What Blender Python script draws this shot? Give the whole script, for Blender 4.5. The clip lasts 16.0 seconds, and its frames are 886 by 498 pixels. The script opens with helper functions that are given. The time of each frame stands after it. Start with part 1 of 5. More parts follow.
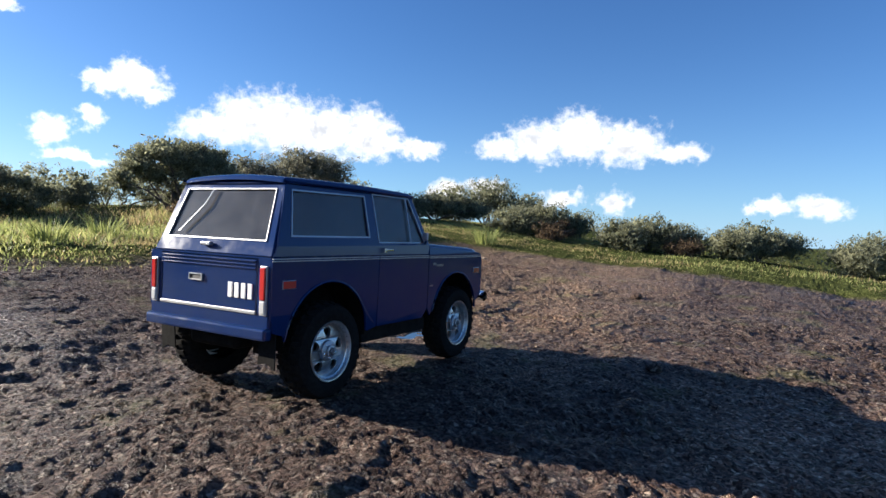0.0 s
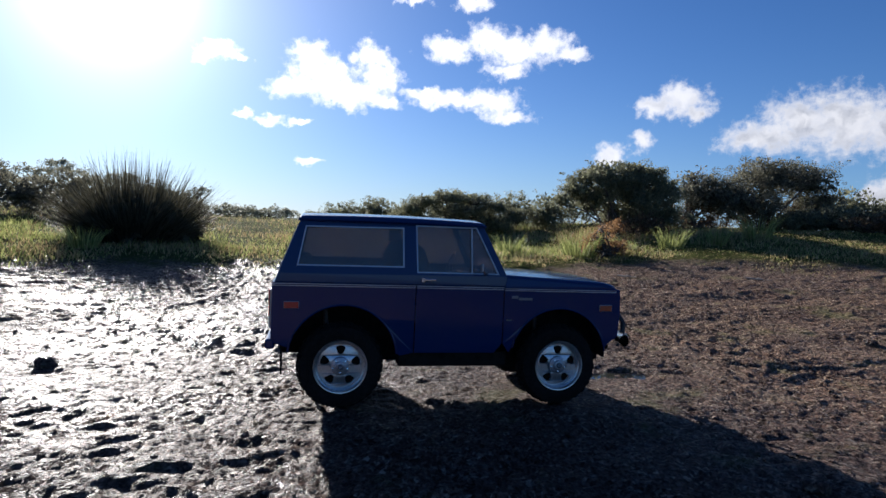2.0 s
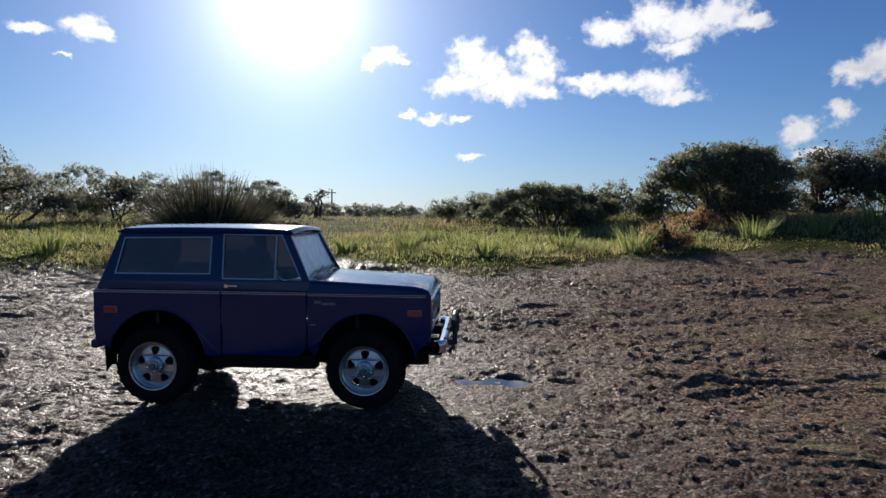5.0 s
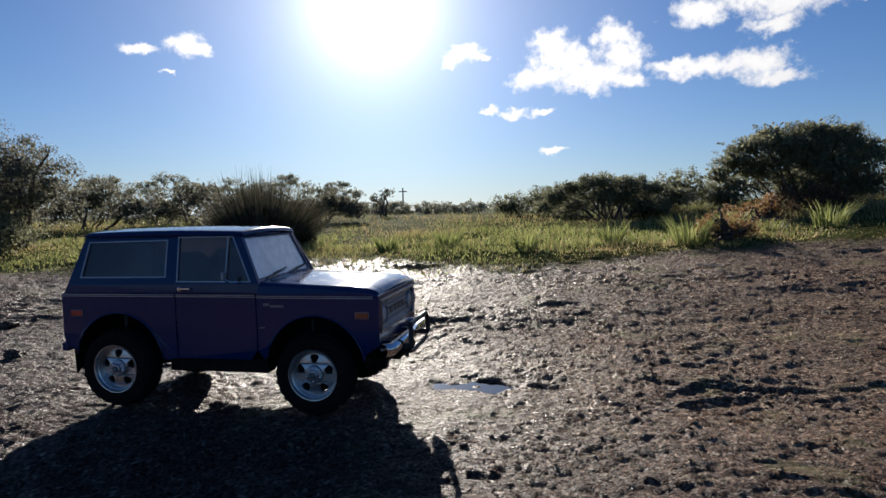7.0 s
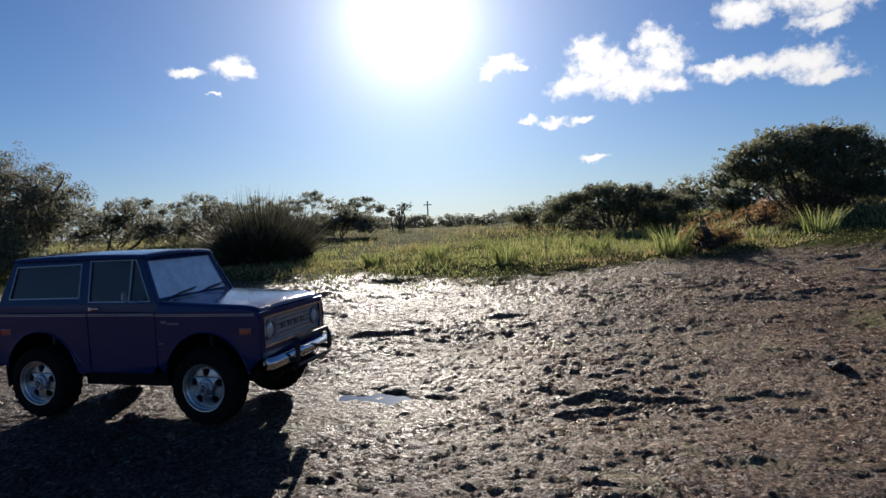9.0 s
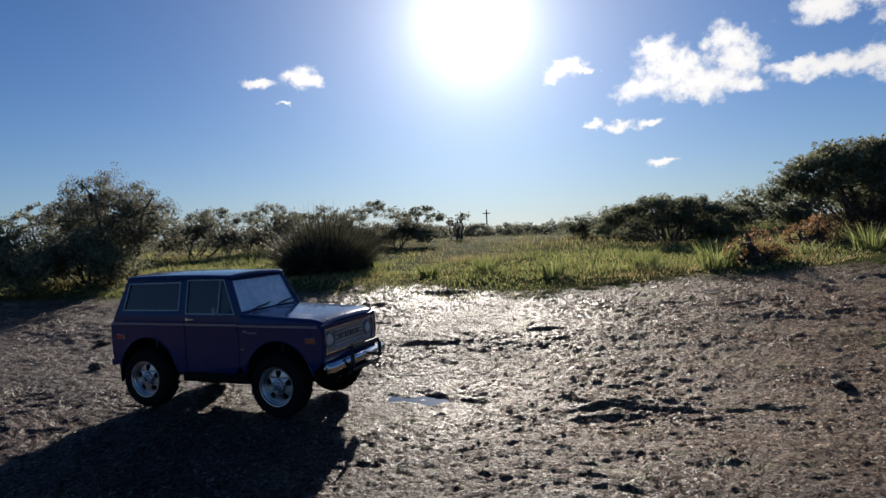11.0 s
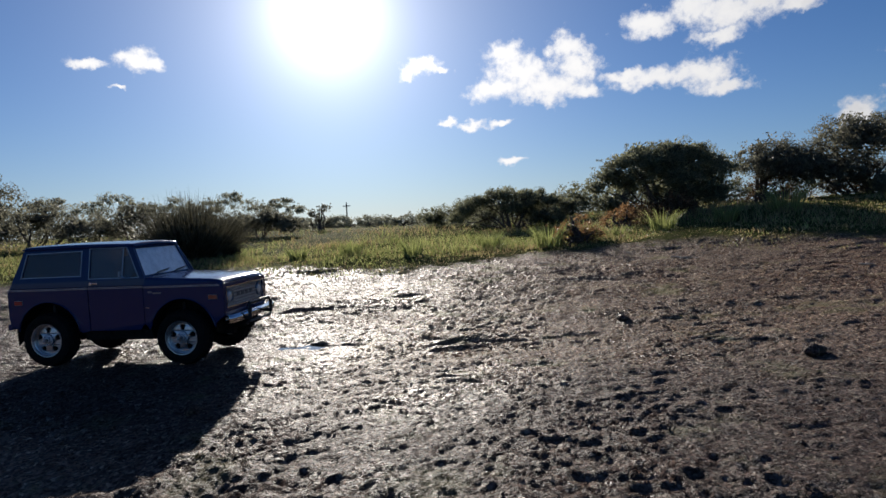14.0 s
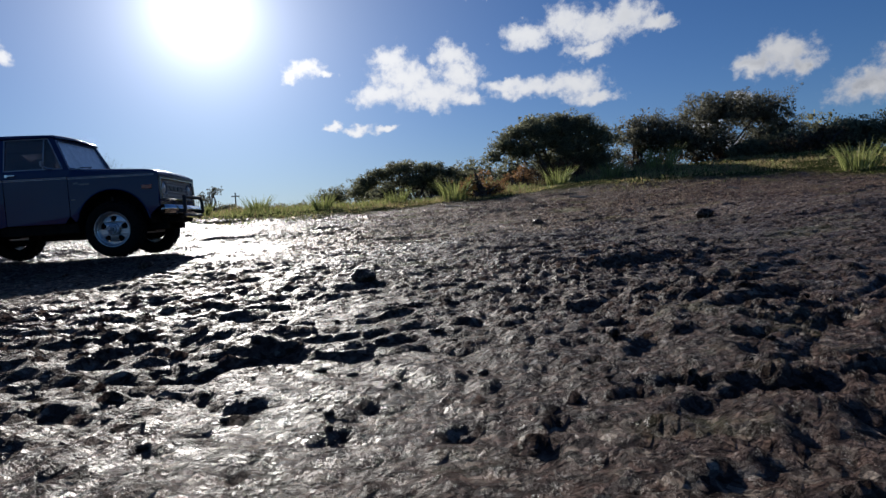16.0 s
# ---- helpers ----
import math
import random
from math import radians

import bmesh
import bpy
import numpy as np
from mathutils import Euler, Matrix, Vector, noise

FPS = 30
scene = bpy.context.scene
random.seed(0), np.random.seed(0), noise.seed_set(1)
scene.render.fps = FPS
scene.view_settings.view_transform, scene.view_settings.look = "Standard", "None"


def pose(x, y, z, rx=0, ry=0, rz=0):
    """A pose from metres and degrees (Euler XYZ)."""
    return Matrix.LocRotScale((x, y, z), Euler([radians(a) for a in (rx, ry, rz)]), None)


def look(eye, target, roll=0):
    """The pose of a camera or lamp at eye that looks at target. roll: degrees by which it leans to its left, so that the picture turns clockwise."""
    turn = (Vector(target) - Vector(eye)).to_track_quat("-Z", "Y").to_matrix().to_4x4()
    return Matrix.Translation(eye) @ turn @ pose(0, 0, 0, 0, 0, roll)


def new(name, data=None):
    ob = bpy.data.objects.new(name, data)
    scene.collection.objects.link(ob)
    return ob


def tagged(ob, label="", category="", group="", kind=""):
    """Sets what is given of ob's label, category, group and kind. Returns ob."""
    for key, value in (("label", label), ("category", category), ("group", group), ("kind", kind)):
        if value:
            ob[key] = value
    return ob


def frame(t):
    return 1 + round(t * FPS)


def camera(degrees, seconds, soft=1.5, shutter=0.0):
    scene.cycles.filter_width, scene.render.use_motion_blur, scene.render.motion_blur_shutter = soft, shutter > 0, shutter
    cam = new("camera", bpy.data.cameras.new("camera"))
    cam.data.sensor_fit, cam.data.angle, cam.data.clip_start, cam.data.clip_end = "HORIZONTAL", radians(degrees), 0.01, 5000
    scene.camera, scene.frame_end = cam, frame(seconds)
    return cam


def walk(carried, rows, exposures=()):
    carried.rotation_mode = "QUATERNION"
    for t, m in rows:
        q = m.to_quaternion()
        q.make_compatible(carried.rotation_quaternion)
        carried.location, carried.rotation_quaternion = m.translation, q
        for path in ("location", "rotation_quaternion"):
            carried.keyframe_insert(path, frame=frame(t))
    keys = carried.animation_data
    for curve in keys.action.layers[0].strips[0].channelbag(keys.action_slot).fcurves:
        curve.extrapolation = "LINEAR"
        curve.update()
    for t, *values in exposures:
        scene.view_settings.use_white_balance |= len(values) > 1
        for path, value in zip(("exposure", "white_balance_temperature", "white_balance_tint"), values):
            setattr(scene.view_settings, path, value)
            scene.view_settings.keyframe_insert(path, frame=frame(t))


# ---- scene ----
cam = camera(72.5, 16.0, soft=1.5)
walk(cam, [
    (0.0, pose(-4.162, -4.312, 1.527, 88.43, -2.39, -60.03)),
    (0.5, pose(-2.468, -5.221, 1.692, 88.25, -3.21, -42.02)),
    (1.0, pose(-1.711, -6.096, 1.934, 88.51, -2.80, -28.01)),
    (1.5, pose(-0.845, -6.551, 1.860, 88.16, -2.59, -18.01)),
    (2.0, pose(-0.283, -6.907, 1.907, 87.66, -2.45, -11.82)),
    (2.5, pose(0.252, -7.353, 2.268, 87.33, -2.26, -9.59)),
    (3.0, pose(0.825, -7.508, 1.896, 87.10, -1.92, -8.19)),
    (3.5, pose(1.340, -7.386, 1.992, 86.93, -1.27, -3.88)),
    (4.0, pose(2.205, -7.009, 2.062, 86.90, -0.76, 0.08)),
    (4.5, pose(3.033, -7.227, 2.137, 86.72, -0.61, 1.96)),
    (7.0, pose(4.911, -6.602, 2.115, 86.30, 1.30, 11.25)),
    (7.5, pose(5.743, -6.587, 1.978, 86.52, 1.80, 13.34)),
    (8.0, pose(6.477, -6.700, 2.254, 86.81, 2.07, 13.11)),
    (8.5, pose(6.622, -6.411, 2.134, 87.20, 2.42, 13.69)),
    (11.0, pose(7.438, -7.543, 2.434, 88.30, 2.56, 21.02)),
    (11.5, pose(7.438, -6.955, 2.534, 88.00, 2.72, 18.82)),
    (12.0, pose(7.256, -6.845, 2.138, 87.64, 3.01, 15.63)),
    (12.5, pose(7.848, -7.512, 2.295, 87.50, 3.06, 14.56)),
    (13.0, pose(7.797, -7.754, 2.348, 87.40, 2.65, 13.41)),
    (13.5, pose(7.889, -8.691, 2.346, 87.31, 2.48, 10.33)),
    (14.0, pose(7.728, -9.574, 2.083, 87.27, 2.64, 7.60)),
    (14.5, pose(7.999, -10.965, 2.040, 87.28, 2.21, 5.34)),
    (15.0, pose(8.054, -11.829, 1.415, 87.14, 2.19, 2.44)),
    (15.5, pose(8.147, -12.126, 0.758, 87.20, 2.71, -0.60)),
    (16.0, pose(6.906, -10.307, 0.277, 87.21, 3.42, -2.98)),
], exposures=[
    (0.0, 1.62, 6500, 10), (1.0, 1.2, 6100, 13), (1.5, 1.02, 6050, 14), (3.5, 0.6, 6100, 14), (4.5, 0.6, 6250, 13), (8.5, 0.55, 6500, 12), (11.0, 0.42, 6500, 12),
    (12.5, 0.43, 6500, 12), (15.0, 0.24, 6250, 12), (15.5, 0.14, 6150, 12), (16.0, 0.15, 6150, 12),
])

# ---- light: low sun beyond the grass bank, bright sky with scattered cloud ----
SUN_AZ, SUN_EL = 17.4, 18.8  # degrees, from +Y towards -X
sun_way = Vector((-math.sin(radians(SUN_AZ)) * math.cos(radians(SUN_EL)), math.cos(radians(SUN_AZ)) * math.cos(radians(SUN_EL)), math.sin(radians(SUN_EL))))
lamp = bpy.data.lights.new("sun", "SUN")
lamp.energy, lamp.angle, lamp.color = 5.0, radians(0.6), (1.0, 0.93, 0.82)
sun = new("sun", lamp)
sun.matrix_world = look(sun_way * 60, (0, 0, 0))

CLOUDS = [
    [(0.9, 14.6, 1.69, 1.3), (-0.3, 13.1, 2.96, 1.51), (2.1, 11.7, 2.65, 1.04), (-4.5, 14.9, 1.63, 1.33), (-5.3, 13.0, 1.95, 1.69), (-2.8, 11.6, 3.55, 1.36), (-6.1, 10.9, 1.44, 0.8)],
    [(-9.5, 11.9, 1.99, 0.55), (-12.1, 11.5, 3.44, 0.9), (-15.8, 11.5, 2.76, 1.21), (-17.5, 10.3, 2.23, 0.71)],
    [(-11.7, 16.0, 2.37, 1.05), (-15.4, 16.6, 2.22, 1.43), (-18.1, 15.9, 2.38, 1.44), (-20.7, 16.5, 2.1, 1.24), (-23.1, 15.8, 1.83, 0.58), (-17.3, 14.2, 2.12, 0.69)],
    [(-32.7, 11.6, 2.24, 1.36), (-30.7, 11.1, 1.4, 0.89), (-34.2, 10.6, 1.44, 0.78)],
    [(-26.8, 6.8, 1.55, 1.13), (-27.7, 4.8, 1.44, 0.36)],
    [(-39.2, 8.3, 3.28, 1.34), (-42.1, 9.4, 3.14, 2.34), (-45.0, 9.2, 3.6, 2.63), (-48.6, 8.8, 3.75, 2.41), (-52.1, 9.1, 2.91, 2.18), (-53.6, 8.0, 2.86, 1.49), (-57.0, 7.8, 2.38, 0.78)],
    [(-47.6, 3.6, 1.53, 1.35), (-60.4, 4.1, 1.58, 0.87), (-63.8, 4.2, 1.97, 0.94), (-59.1, 3.8, 0.72, 0.68), (-71.2, 3.7, 1.92, 0.7)],
    [(-28.8, 5.0, 2.53, 0.52), (-29.7, 8.0, 1.05, 0.93)],
    [(-13.7, 19.6, 1.69, 0.73), (-8.3, 19.7, 1.55, 0.36), (2.0, 8.9, 0.96, 0.39), (1.0, 5.4, 1.17, 0.4)],
    [(8.9, 14.0, 1.89, 0.87), (10.2, 13.6, 1.05, 0.68), (7.2, 13.7, 0.94, 0.39)],
    [(6.9, 9.1, 0.84, 0.41), (4.6, 8.8, 1.4, 0.46), (1.5, 9.0, 0.87, 0.3), (0.5, 5.5, 1.02, 0.26)],
    [(-75.7, 3.3, 1.33, 1.25), (-88.2, 3.3, 1.58, 0.78), (-91.7, 3.3, 1.9, 0.85), (-87.1, 3.0, 0.72, 0.69), (-99.4, 2.3, 1.91, 0.78), (-76.6, 8.6, 3.2, 1.8), (-72.4, 9.3, 3.2, 2.2), (-68.6, 8.7, 2.9, 1.9), (-65.2, 8.0, 2.2, 1.1), (-80.6, 7.7, 2.6, 0.8)],
    [(37.2, 13.8, 1.47, 0.44), (33.7, 14.3, 1.46, 0.99), (32.6, 13.9, 1.2, 0.55), (35.1, 11.9, 0.71, 0.18)],
]


class Nodes:
    """Short hand for building a node tree."""

    def __init__(self, tree):
        self.tree = tree
        tree.nodes.clear()

    def add(self, kind, **props):
        n = self.tree.nodes.new(kind)
        for k, v in props.items():
            setattr(n, k, v)
        return n

    def put(self, socket, v):
        if isinstance(v, bpy.types.NodeSocket):
            self.tree.links.new(v, socket)
        elif v is not None:
            socket.default_value = v

    def math(self, op, a, b=None, c=None, clamp=False):
        n = self.add("ShaderNodeMath", operation=op, use_clamp=clamp)
        for s, v in zip(n.inputs, (a, b, c)):
            self.put(s, v)
        return n.outputs[0]

    def vec(self, op, a, b=None):
        n = self.add("ShaderNodeVectorMath", operation=op)
        self.put(n.inputs[0], a)
        self.put(n.inputs[1], b)
        return n.outputs["Value"] if op in ("DOT_PRODUCT", "LENGTH") else n.outputs[0]

    def noise(self, vector, scale, detail=4.0, rough=0.55, colour=False, lac=2.0):
        n = self.add("ShaderNodeTexNoise")
        self.put(n.inputs["Vector"], vector)
        n.inputs["Scale"].default_value, n.inputs["Detail"].default_value, n.inputs["Roughness"].default_value = scale, detail, rough
        n.inputs["Lacunarity"].default_value = lac
        return n.outputs["Color" if colour else "Fac"]

    def ramp(self, fac, stops, mode="LINEAR"):
        n = self.add("ShaderNodeValToRGB")
        n.color_ramp.interpolation = mode
        e = n.color_ramp.elements
        while len(e) < len(stops):
            e.new(0.5)
        for el, (p, c) in zip(e, stops):
            el.position = p
            el.color = (*c, 1) if len(c) == 3 else c
        self.put(n.inputs[0], fac)
        return n.outputs[0]

    def range(self, v, a, b, c=0.0, d=1.0, smooth=True):
        n = self.add("ShaderNodeMapRange", interpolation_type="SMOOTHSTEP" if smooth else "LINEAR")
        self.put(n.inputs[0], v)
        for i, k in enumerate((a, b, c, d)):
            n.inputs[1 + i].default_value = k
        return n.outputs[0]

    def mix(self, fac, a, b, mode="MIX"):
        n = self.add("ShaderNodeMix", data_type="RGBA", blend_type=mode)
        self.put(n.inputs[0], fac)
        for s, v in ((n.inputs[6], a), (n.inputs[7], b)):
            if isinstance(v, tuple) and len(v) == 3:
                v = (*v, 1)
            self.put(s, v)
        return n.outputs[2]


def sky():
    world = bpy.data.worlds.new("sky")
    scene.world = world
    world.use_nodes = True
    k = Nodes(world.node_tree)
    way = k.add("ShaderNodeTexCoord").outputs["Generated"]
    air = k.add("ShaderNodeTexSky", sky_type="NISHITA", sun_disc=False)
    air.sun_elevation, air.sun_rotation = radians(SUN_EL), radians(-SUN_AZ)
    air.altitude, air.air_density, air.dust_density, air.ozone_density = 0, 1.0, 0.12, 3.0
    base = k.vec("MULTIPLY", air.outputs[0], (0.36, 0.585, 0.88))
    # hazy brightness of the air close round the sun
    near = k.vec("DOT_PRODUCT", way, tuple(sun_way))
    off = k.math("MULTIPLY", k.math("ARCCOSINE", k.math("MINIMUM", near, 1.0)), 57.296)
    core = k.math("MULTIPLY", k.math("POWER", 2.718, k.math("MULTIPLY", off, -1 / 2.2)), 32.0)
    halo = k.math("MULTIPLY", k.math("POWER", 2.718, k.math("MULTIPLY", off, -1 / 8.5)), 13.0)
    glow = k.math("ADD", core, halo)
    # clouds: heaps of soft-edged lobes by compass bearing and height
    sep = k.add("ShaderNodeSeparateXYZ")
    k.put(sep.inputs[0], way)
    az = k.math("MULTIPLY", k.math("ARCTAN2", k.math("MULTIPLY", sep.outputs[0], -1.0), sep.outputs[1]), 57.296)
    el = k.math("MULTIPLY", k.math("ARCSINE", sep.outputs[2]), 57.296)
    at = k.add("ShaderNodeCombineXYZ")
    k.put(at.inputs[0], az)
    k.put(at.inputs[1], el)
    warp = k.vec("SUBTRACT", k.noise(at.outputs[0], 0.5, 4.0, 0.55, colour=True), (0.5, 0.5, 0.5))
    spot = k.vec("ADD", at.outputs[0], k.vec("MULTIPLY", warp, (3.2, 2.6, 0.0)))
    haze = k.math("MULTIPLY", k.math("POWER", 2.718, k.math("MULTIPLY", k.math("MAXIMUM", el, 0.0), -1 / 5.0)), 0.6)
    toward = k.range(off, 10.0, 75.0)
    base = k.mix(haze, base, k.mix(toward, (7.7, 8.0, 8.7), (3.1, 4.9, 7.1)))
    full = None
    for heap in CLOUDS:
        for a, e, ra, re in heap:
            d = k.vec("LENGTH", k.vec("MULTIPLY", k.vec("SUBTRACT", spot, (a, e, 0)), (1 / ra, 1 / re, 0)))
            m = k.math("SUBTRACT", 1.25, d)
            full = m if full is None else k.math("SMOOTH_MAX", full, m, 0.25)
    fine = k.noise(at.outputs[0], 1.3, 6.5, 0.62)
    thick = k.math("ADD", full, k.math("MULTIPLY", k.math("SUBTRACT", fine, 0.5), 1.5))
    cover = k.range(thick, -0.08, 0.8)
    soft_1 = k.noise(spot, 0.5, 2.5, 0.5)
    soft_2 = k.noise(k.vec("ADD", spot, (0.5, 0.9, 0.0)), 0.5, 2.5, 0.5)
    facing = k.range(k.math("SUBTRACT", soft_1, soft_2), -0.2, 0.16)
    shade = k.range(thick, 0.35, 1.15)
    away = k.range(off, 22.0, 62.0)
    lit = k.mix(shade, k.mix(away, (10.0, 10.2, 10.6), (6.6, 6.8, 7.2)), k.mix(away, (11.5, 11.5, 11.3), k.mix(facing, (4.3, 4.5, 4.9), (7.6, 7.6, 7.6))))
    colour = k.mix(cover, base, lit)
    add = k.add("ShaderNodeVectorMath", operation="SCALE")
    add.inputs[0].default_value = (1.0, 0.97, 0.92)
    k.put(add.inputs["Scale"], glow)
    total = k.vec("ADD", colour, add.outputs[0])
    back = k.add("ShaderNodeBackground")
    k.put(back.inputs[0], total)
    back.inputs[1].default_value = 0.06
    out = k.add("ShaderNodeOutputWorld")
    k.tree.links.new(back.outputs[0], out.inputs[0])


sky()


# ---- materials ----
def material(name):
    m = bpy.data.materials.new(name)
    m.use_nodes = True
    k = Nodes(m.node_tree)
    out = k.add("ShaderNodeOutputMaterial")
    b = k.add("ShaderNodeBsdfPrincipled")
    k.tree.links.new(b.outputs[0], out.inputs[0])
    return m, k, b


def bump(k, b, height, strength, distance):
    n = k.add("ShaderNodeBump")
    n.inputs["Strength"].default_value, n.inputs["Distance"].default_value = strength, distance
    k.put(n.inputs["Height"], height)
    k.tree.links.new(n.outputs[0], b.inputs["Normal"])


def place(k):
    return k.add("ShaderNodeTexCoord").outputs["Object"]


def plain(name, colour, rough=0.5, metal=0.0, grain=60.0, vary=0.15, relief=0.0, coat=0.0):
    m, k, b = material(name)
    p = place(k)
    n = k.noise(p, grain, 5.0, 0.6)
    big = k.noise(p, grain * 0.08, 3.0)
    f = k.math("ADD", k.math("MULTIPLY", n, 0.5), k.math("MULTIPLY", big, 0.5))
    dark = tuple(c * (1 - vary) for c in colour)
    light = tuple(min(1, c * (1 + vary)) for c in colour)
    k.put(b.inputs["Base Color"], k.mix(k.range(f, 0.35, 0.65), dark, light))
    k.put(b.inputs["Roughness"], k.range(big, 0.3, 0.7, rough * 0.85, min(1, rough * 1.2)))
    b.inputs["Metallic"].default_value = metal
    if coat:
        b.inputs["Coat Weight"].default_value, b.inputs["Coat Roughness"].default_value = coat, 0.12
    if relief:
        bump(k, b, n, 0.5, relief)
    return m


def cells(k, vector, scale, out="Distance"):
    n = k.add("ShaderNodeTexVoronoi")
    k.put(n.inputs["Vector"], vector)
    n.inputs["Scale"].default_value = scale
    return n.outputs[out]


def make_mud():
    m, k, b = material("mud")
    p = place(k)
    big = k.noise(p, 0.22, 4.0, 0.6)
    mid = k.noise(p, 1.6, 6.0, 0.62)
    fine = k.noise(p, 9.0, 7.0, 0.68)
    bent = k.vec("ADD", p, k.vec("MULTIPLY", k.vec("SUBTRACT", k.noise(p, 5.0, 4.0, 0.6, colour=True), (0.5, 0.5, 0.5)), (0.07, 0.07, 0.07)))
    long = k.vec("MULTIPLY", bent, (0.9, 1.1, 1.0))
    clod, crumb, grain, grit = cells(k, long, 6.5), cells(k, long, 17.0), cells(k, bent, 42.0), cells(k, p, 95.0)
    hue = k.noise(bent, 15.0, 5.0, 0.7)
    speck = cells(k, bent, 26.0, "Color")
    c = k.ramp(k.math("ADD", k.math("MULTIPLY", mid, 0.5), k.math("MULTIPLY", hue, 0.5)), [(0.28, (0.028, 0.019, 0.016)), (0.45, (0.072, 0.05, 0.042)), (0.58, (0.122, 0.087, 0.073)), (0.75, (0.2, 0.15, 0.126))])
    c = k.mix(k.math("MULTIPLY", k.range(big, 0.42, 0.62), 0.45), c, k.mix(hue, (0.035, 0.02, 0.017), (0.13, 0.082, 0.066)))
    c = k.mix(k.math("MULTIPLY", k.range(speck, 0.62, 0.92), 0.6), c, (0.3, 0.26, 0.215))
    chip = cells(k, bent, 38.0, "Color")
    c = k.vec("MULTIPLY", c, k.ramp(chip, [(0.2, (0.33, 0.32, 0.315)), (0.5, (0.85, 0.85, 0.85)), (0.85, (1.85, 1.8, 1.72))]))
    moss = k.math("MULTIPLY", k.range(k.noise(p, 0.8, 5.0, 0.7), 0.54, 0.68), 0.5)
    c = k.mix(moss, c, k.mix(hue, (0.05, 0.055, 0.02), (0.16, 0.17, 0.07)))
    sep = k.add("ShaderNodeSeparateXYZ")
    k.put(sep.inputs[0], p)
    # a drier, paler crust to the south-west, browner earth to the east, and wetter ground along the west side
    drift = k.math("MULTIPLY", k.math("SUBTRACT", big, 0.5), 3.0)
    crust = k.math("MULTIPLY", k.range(k.math("ADD", sep.outputs[1], drift), -3.0, -4.2), k.range(k.math("ADD", sep.outputs[0], drift), 4.5, 1.5))
    c = k.mix(crust, c, k.vec("MULTIPLY", c, (2.5, 2.3, 2.05)))
    earth = k.math("MULTIPLY", k.range(k.math("ADD", sep.outputs[0], drift), 2.6, 6.0), k.range(k.math("ADD", sep.outputs[1], drift), -3.0, 0.5))
    c = k.mix(earth, c, k.vec("MULTIPLY", c, (1.8, 1.68, 1.4)))
    soaked = k.math("MULTIPLY", k.range(k.math("ADD", sep.outputs[0], drift), 2.0, -2.0), k.math("SUBTRACT", 1.0, crust))
    # turf beyond the mud's edge
    past = k.math("SUBTRACT", sep.outputs[1], k.math("MINIMUM", k.math("ADD", 9.5, k.math("MULTIPLY", sep.outputs[0], 0.16)), k.math("ADD", 14.6, k.math("MULTIPLY", sep.outputs[0], -0.32))))
    dip = k.math("MULTIPLY", k.math("SUBTRACT", sep.outputs[0], 4.0), 1 / 2.2)
    past = k.math("ADD", past, k.math("MULTIPLY", k.math("POWER", 2.718, k.math("MULTIPLY", k.math("MULTIPLY", dip, dip), -1.0)), 1.6))
    past = k.math("MAXIMUM", past, k.math("SUBTRACT", sep.outputs[0], 19.5))
    turf = k.range(k.math("ADD", past, k.math("MULTIPLY", k.math("SUBTRACT", mid, 0.5), 3.0)), -0.8, 0.9)
    c = k.mix(turf, c, k.mix(fine, (0.03, 0.04, 0.012), (0.11, 0.12, 0.04)))
    k.put(b.inputs["Base Color"], c)
    wet = k.noise(p, 0.5, 5.0, 0.6)
    r = k.math("ADD", k.range(wet, 0.36, 0.66, 0.28, 0.5), k.math("MULTIPLY", k.math("SUBTRACT", hue, 0.5), 0.6))
    k.put(b.inputs["Roughness"], k.math("MAXIMUM", k.math("MAXIMUM", r, 0.2), k.math("MULTIPLY", turf, 0.95)))
    facet = k.range(k.math("ADD", k.noise(bent, 30.0, 4.0, 0.7), k.math("MULTIPLY", k.math("SUBTRACT", wet, 0.5), 0.35)), 0.56, 0.68)
    # gloss cut by hand below the grass, to dim the sun's glare there
    glare_cut = k.math("SUBTRACT", 1.0, k.math("MULTIPLY", k.math("MULTIPLY", k.range(k.math("ADD", sep.outputs[1], drift), -1.0, 4.0), k.range(k.math("ADD", sep.outputs[0], drift), -1.5, 1.5)), 0.62))
    k.put(b.inputs["Specular IOR Level"], k.math("MULTIPLY", k.math("ADD", k.math("MULTIPLY", facet, k.math("ADD", 0.34, k.math("MULTIPLY", soaked, -0.08))), k.math("ADD", 0.03, k.math("MULTIPLY", soaked, 0.03))), k.math("MULTIPLY", glare_cut, k.math("SUBTRACT", 1.0, k.math("MULTIPLY", turf, 0.8)))))
    h = k.math("MULTIPLY", clod, -0.045)
    h = k.math("ADD", h, k.math("MULTIPLY", crumb, -0.03))
    h = k.math("ADD", h, k.math("MULTIPLY", grain, -0.016))
    h = k.math("ADD", h, k.math("MULTIPLY", grit, -0.007))
    h = k.math("ADD", h, k.math("MULTIPLY", fine, 0.11))
    h = k.math("ADD", h, k.math("MULTIPLY", k.noise(p, 42.0, 4.0, 0.7), 0.042))
    bump(k, b, h, 1.0, 1.0)
    return m


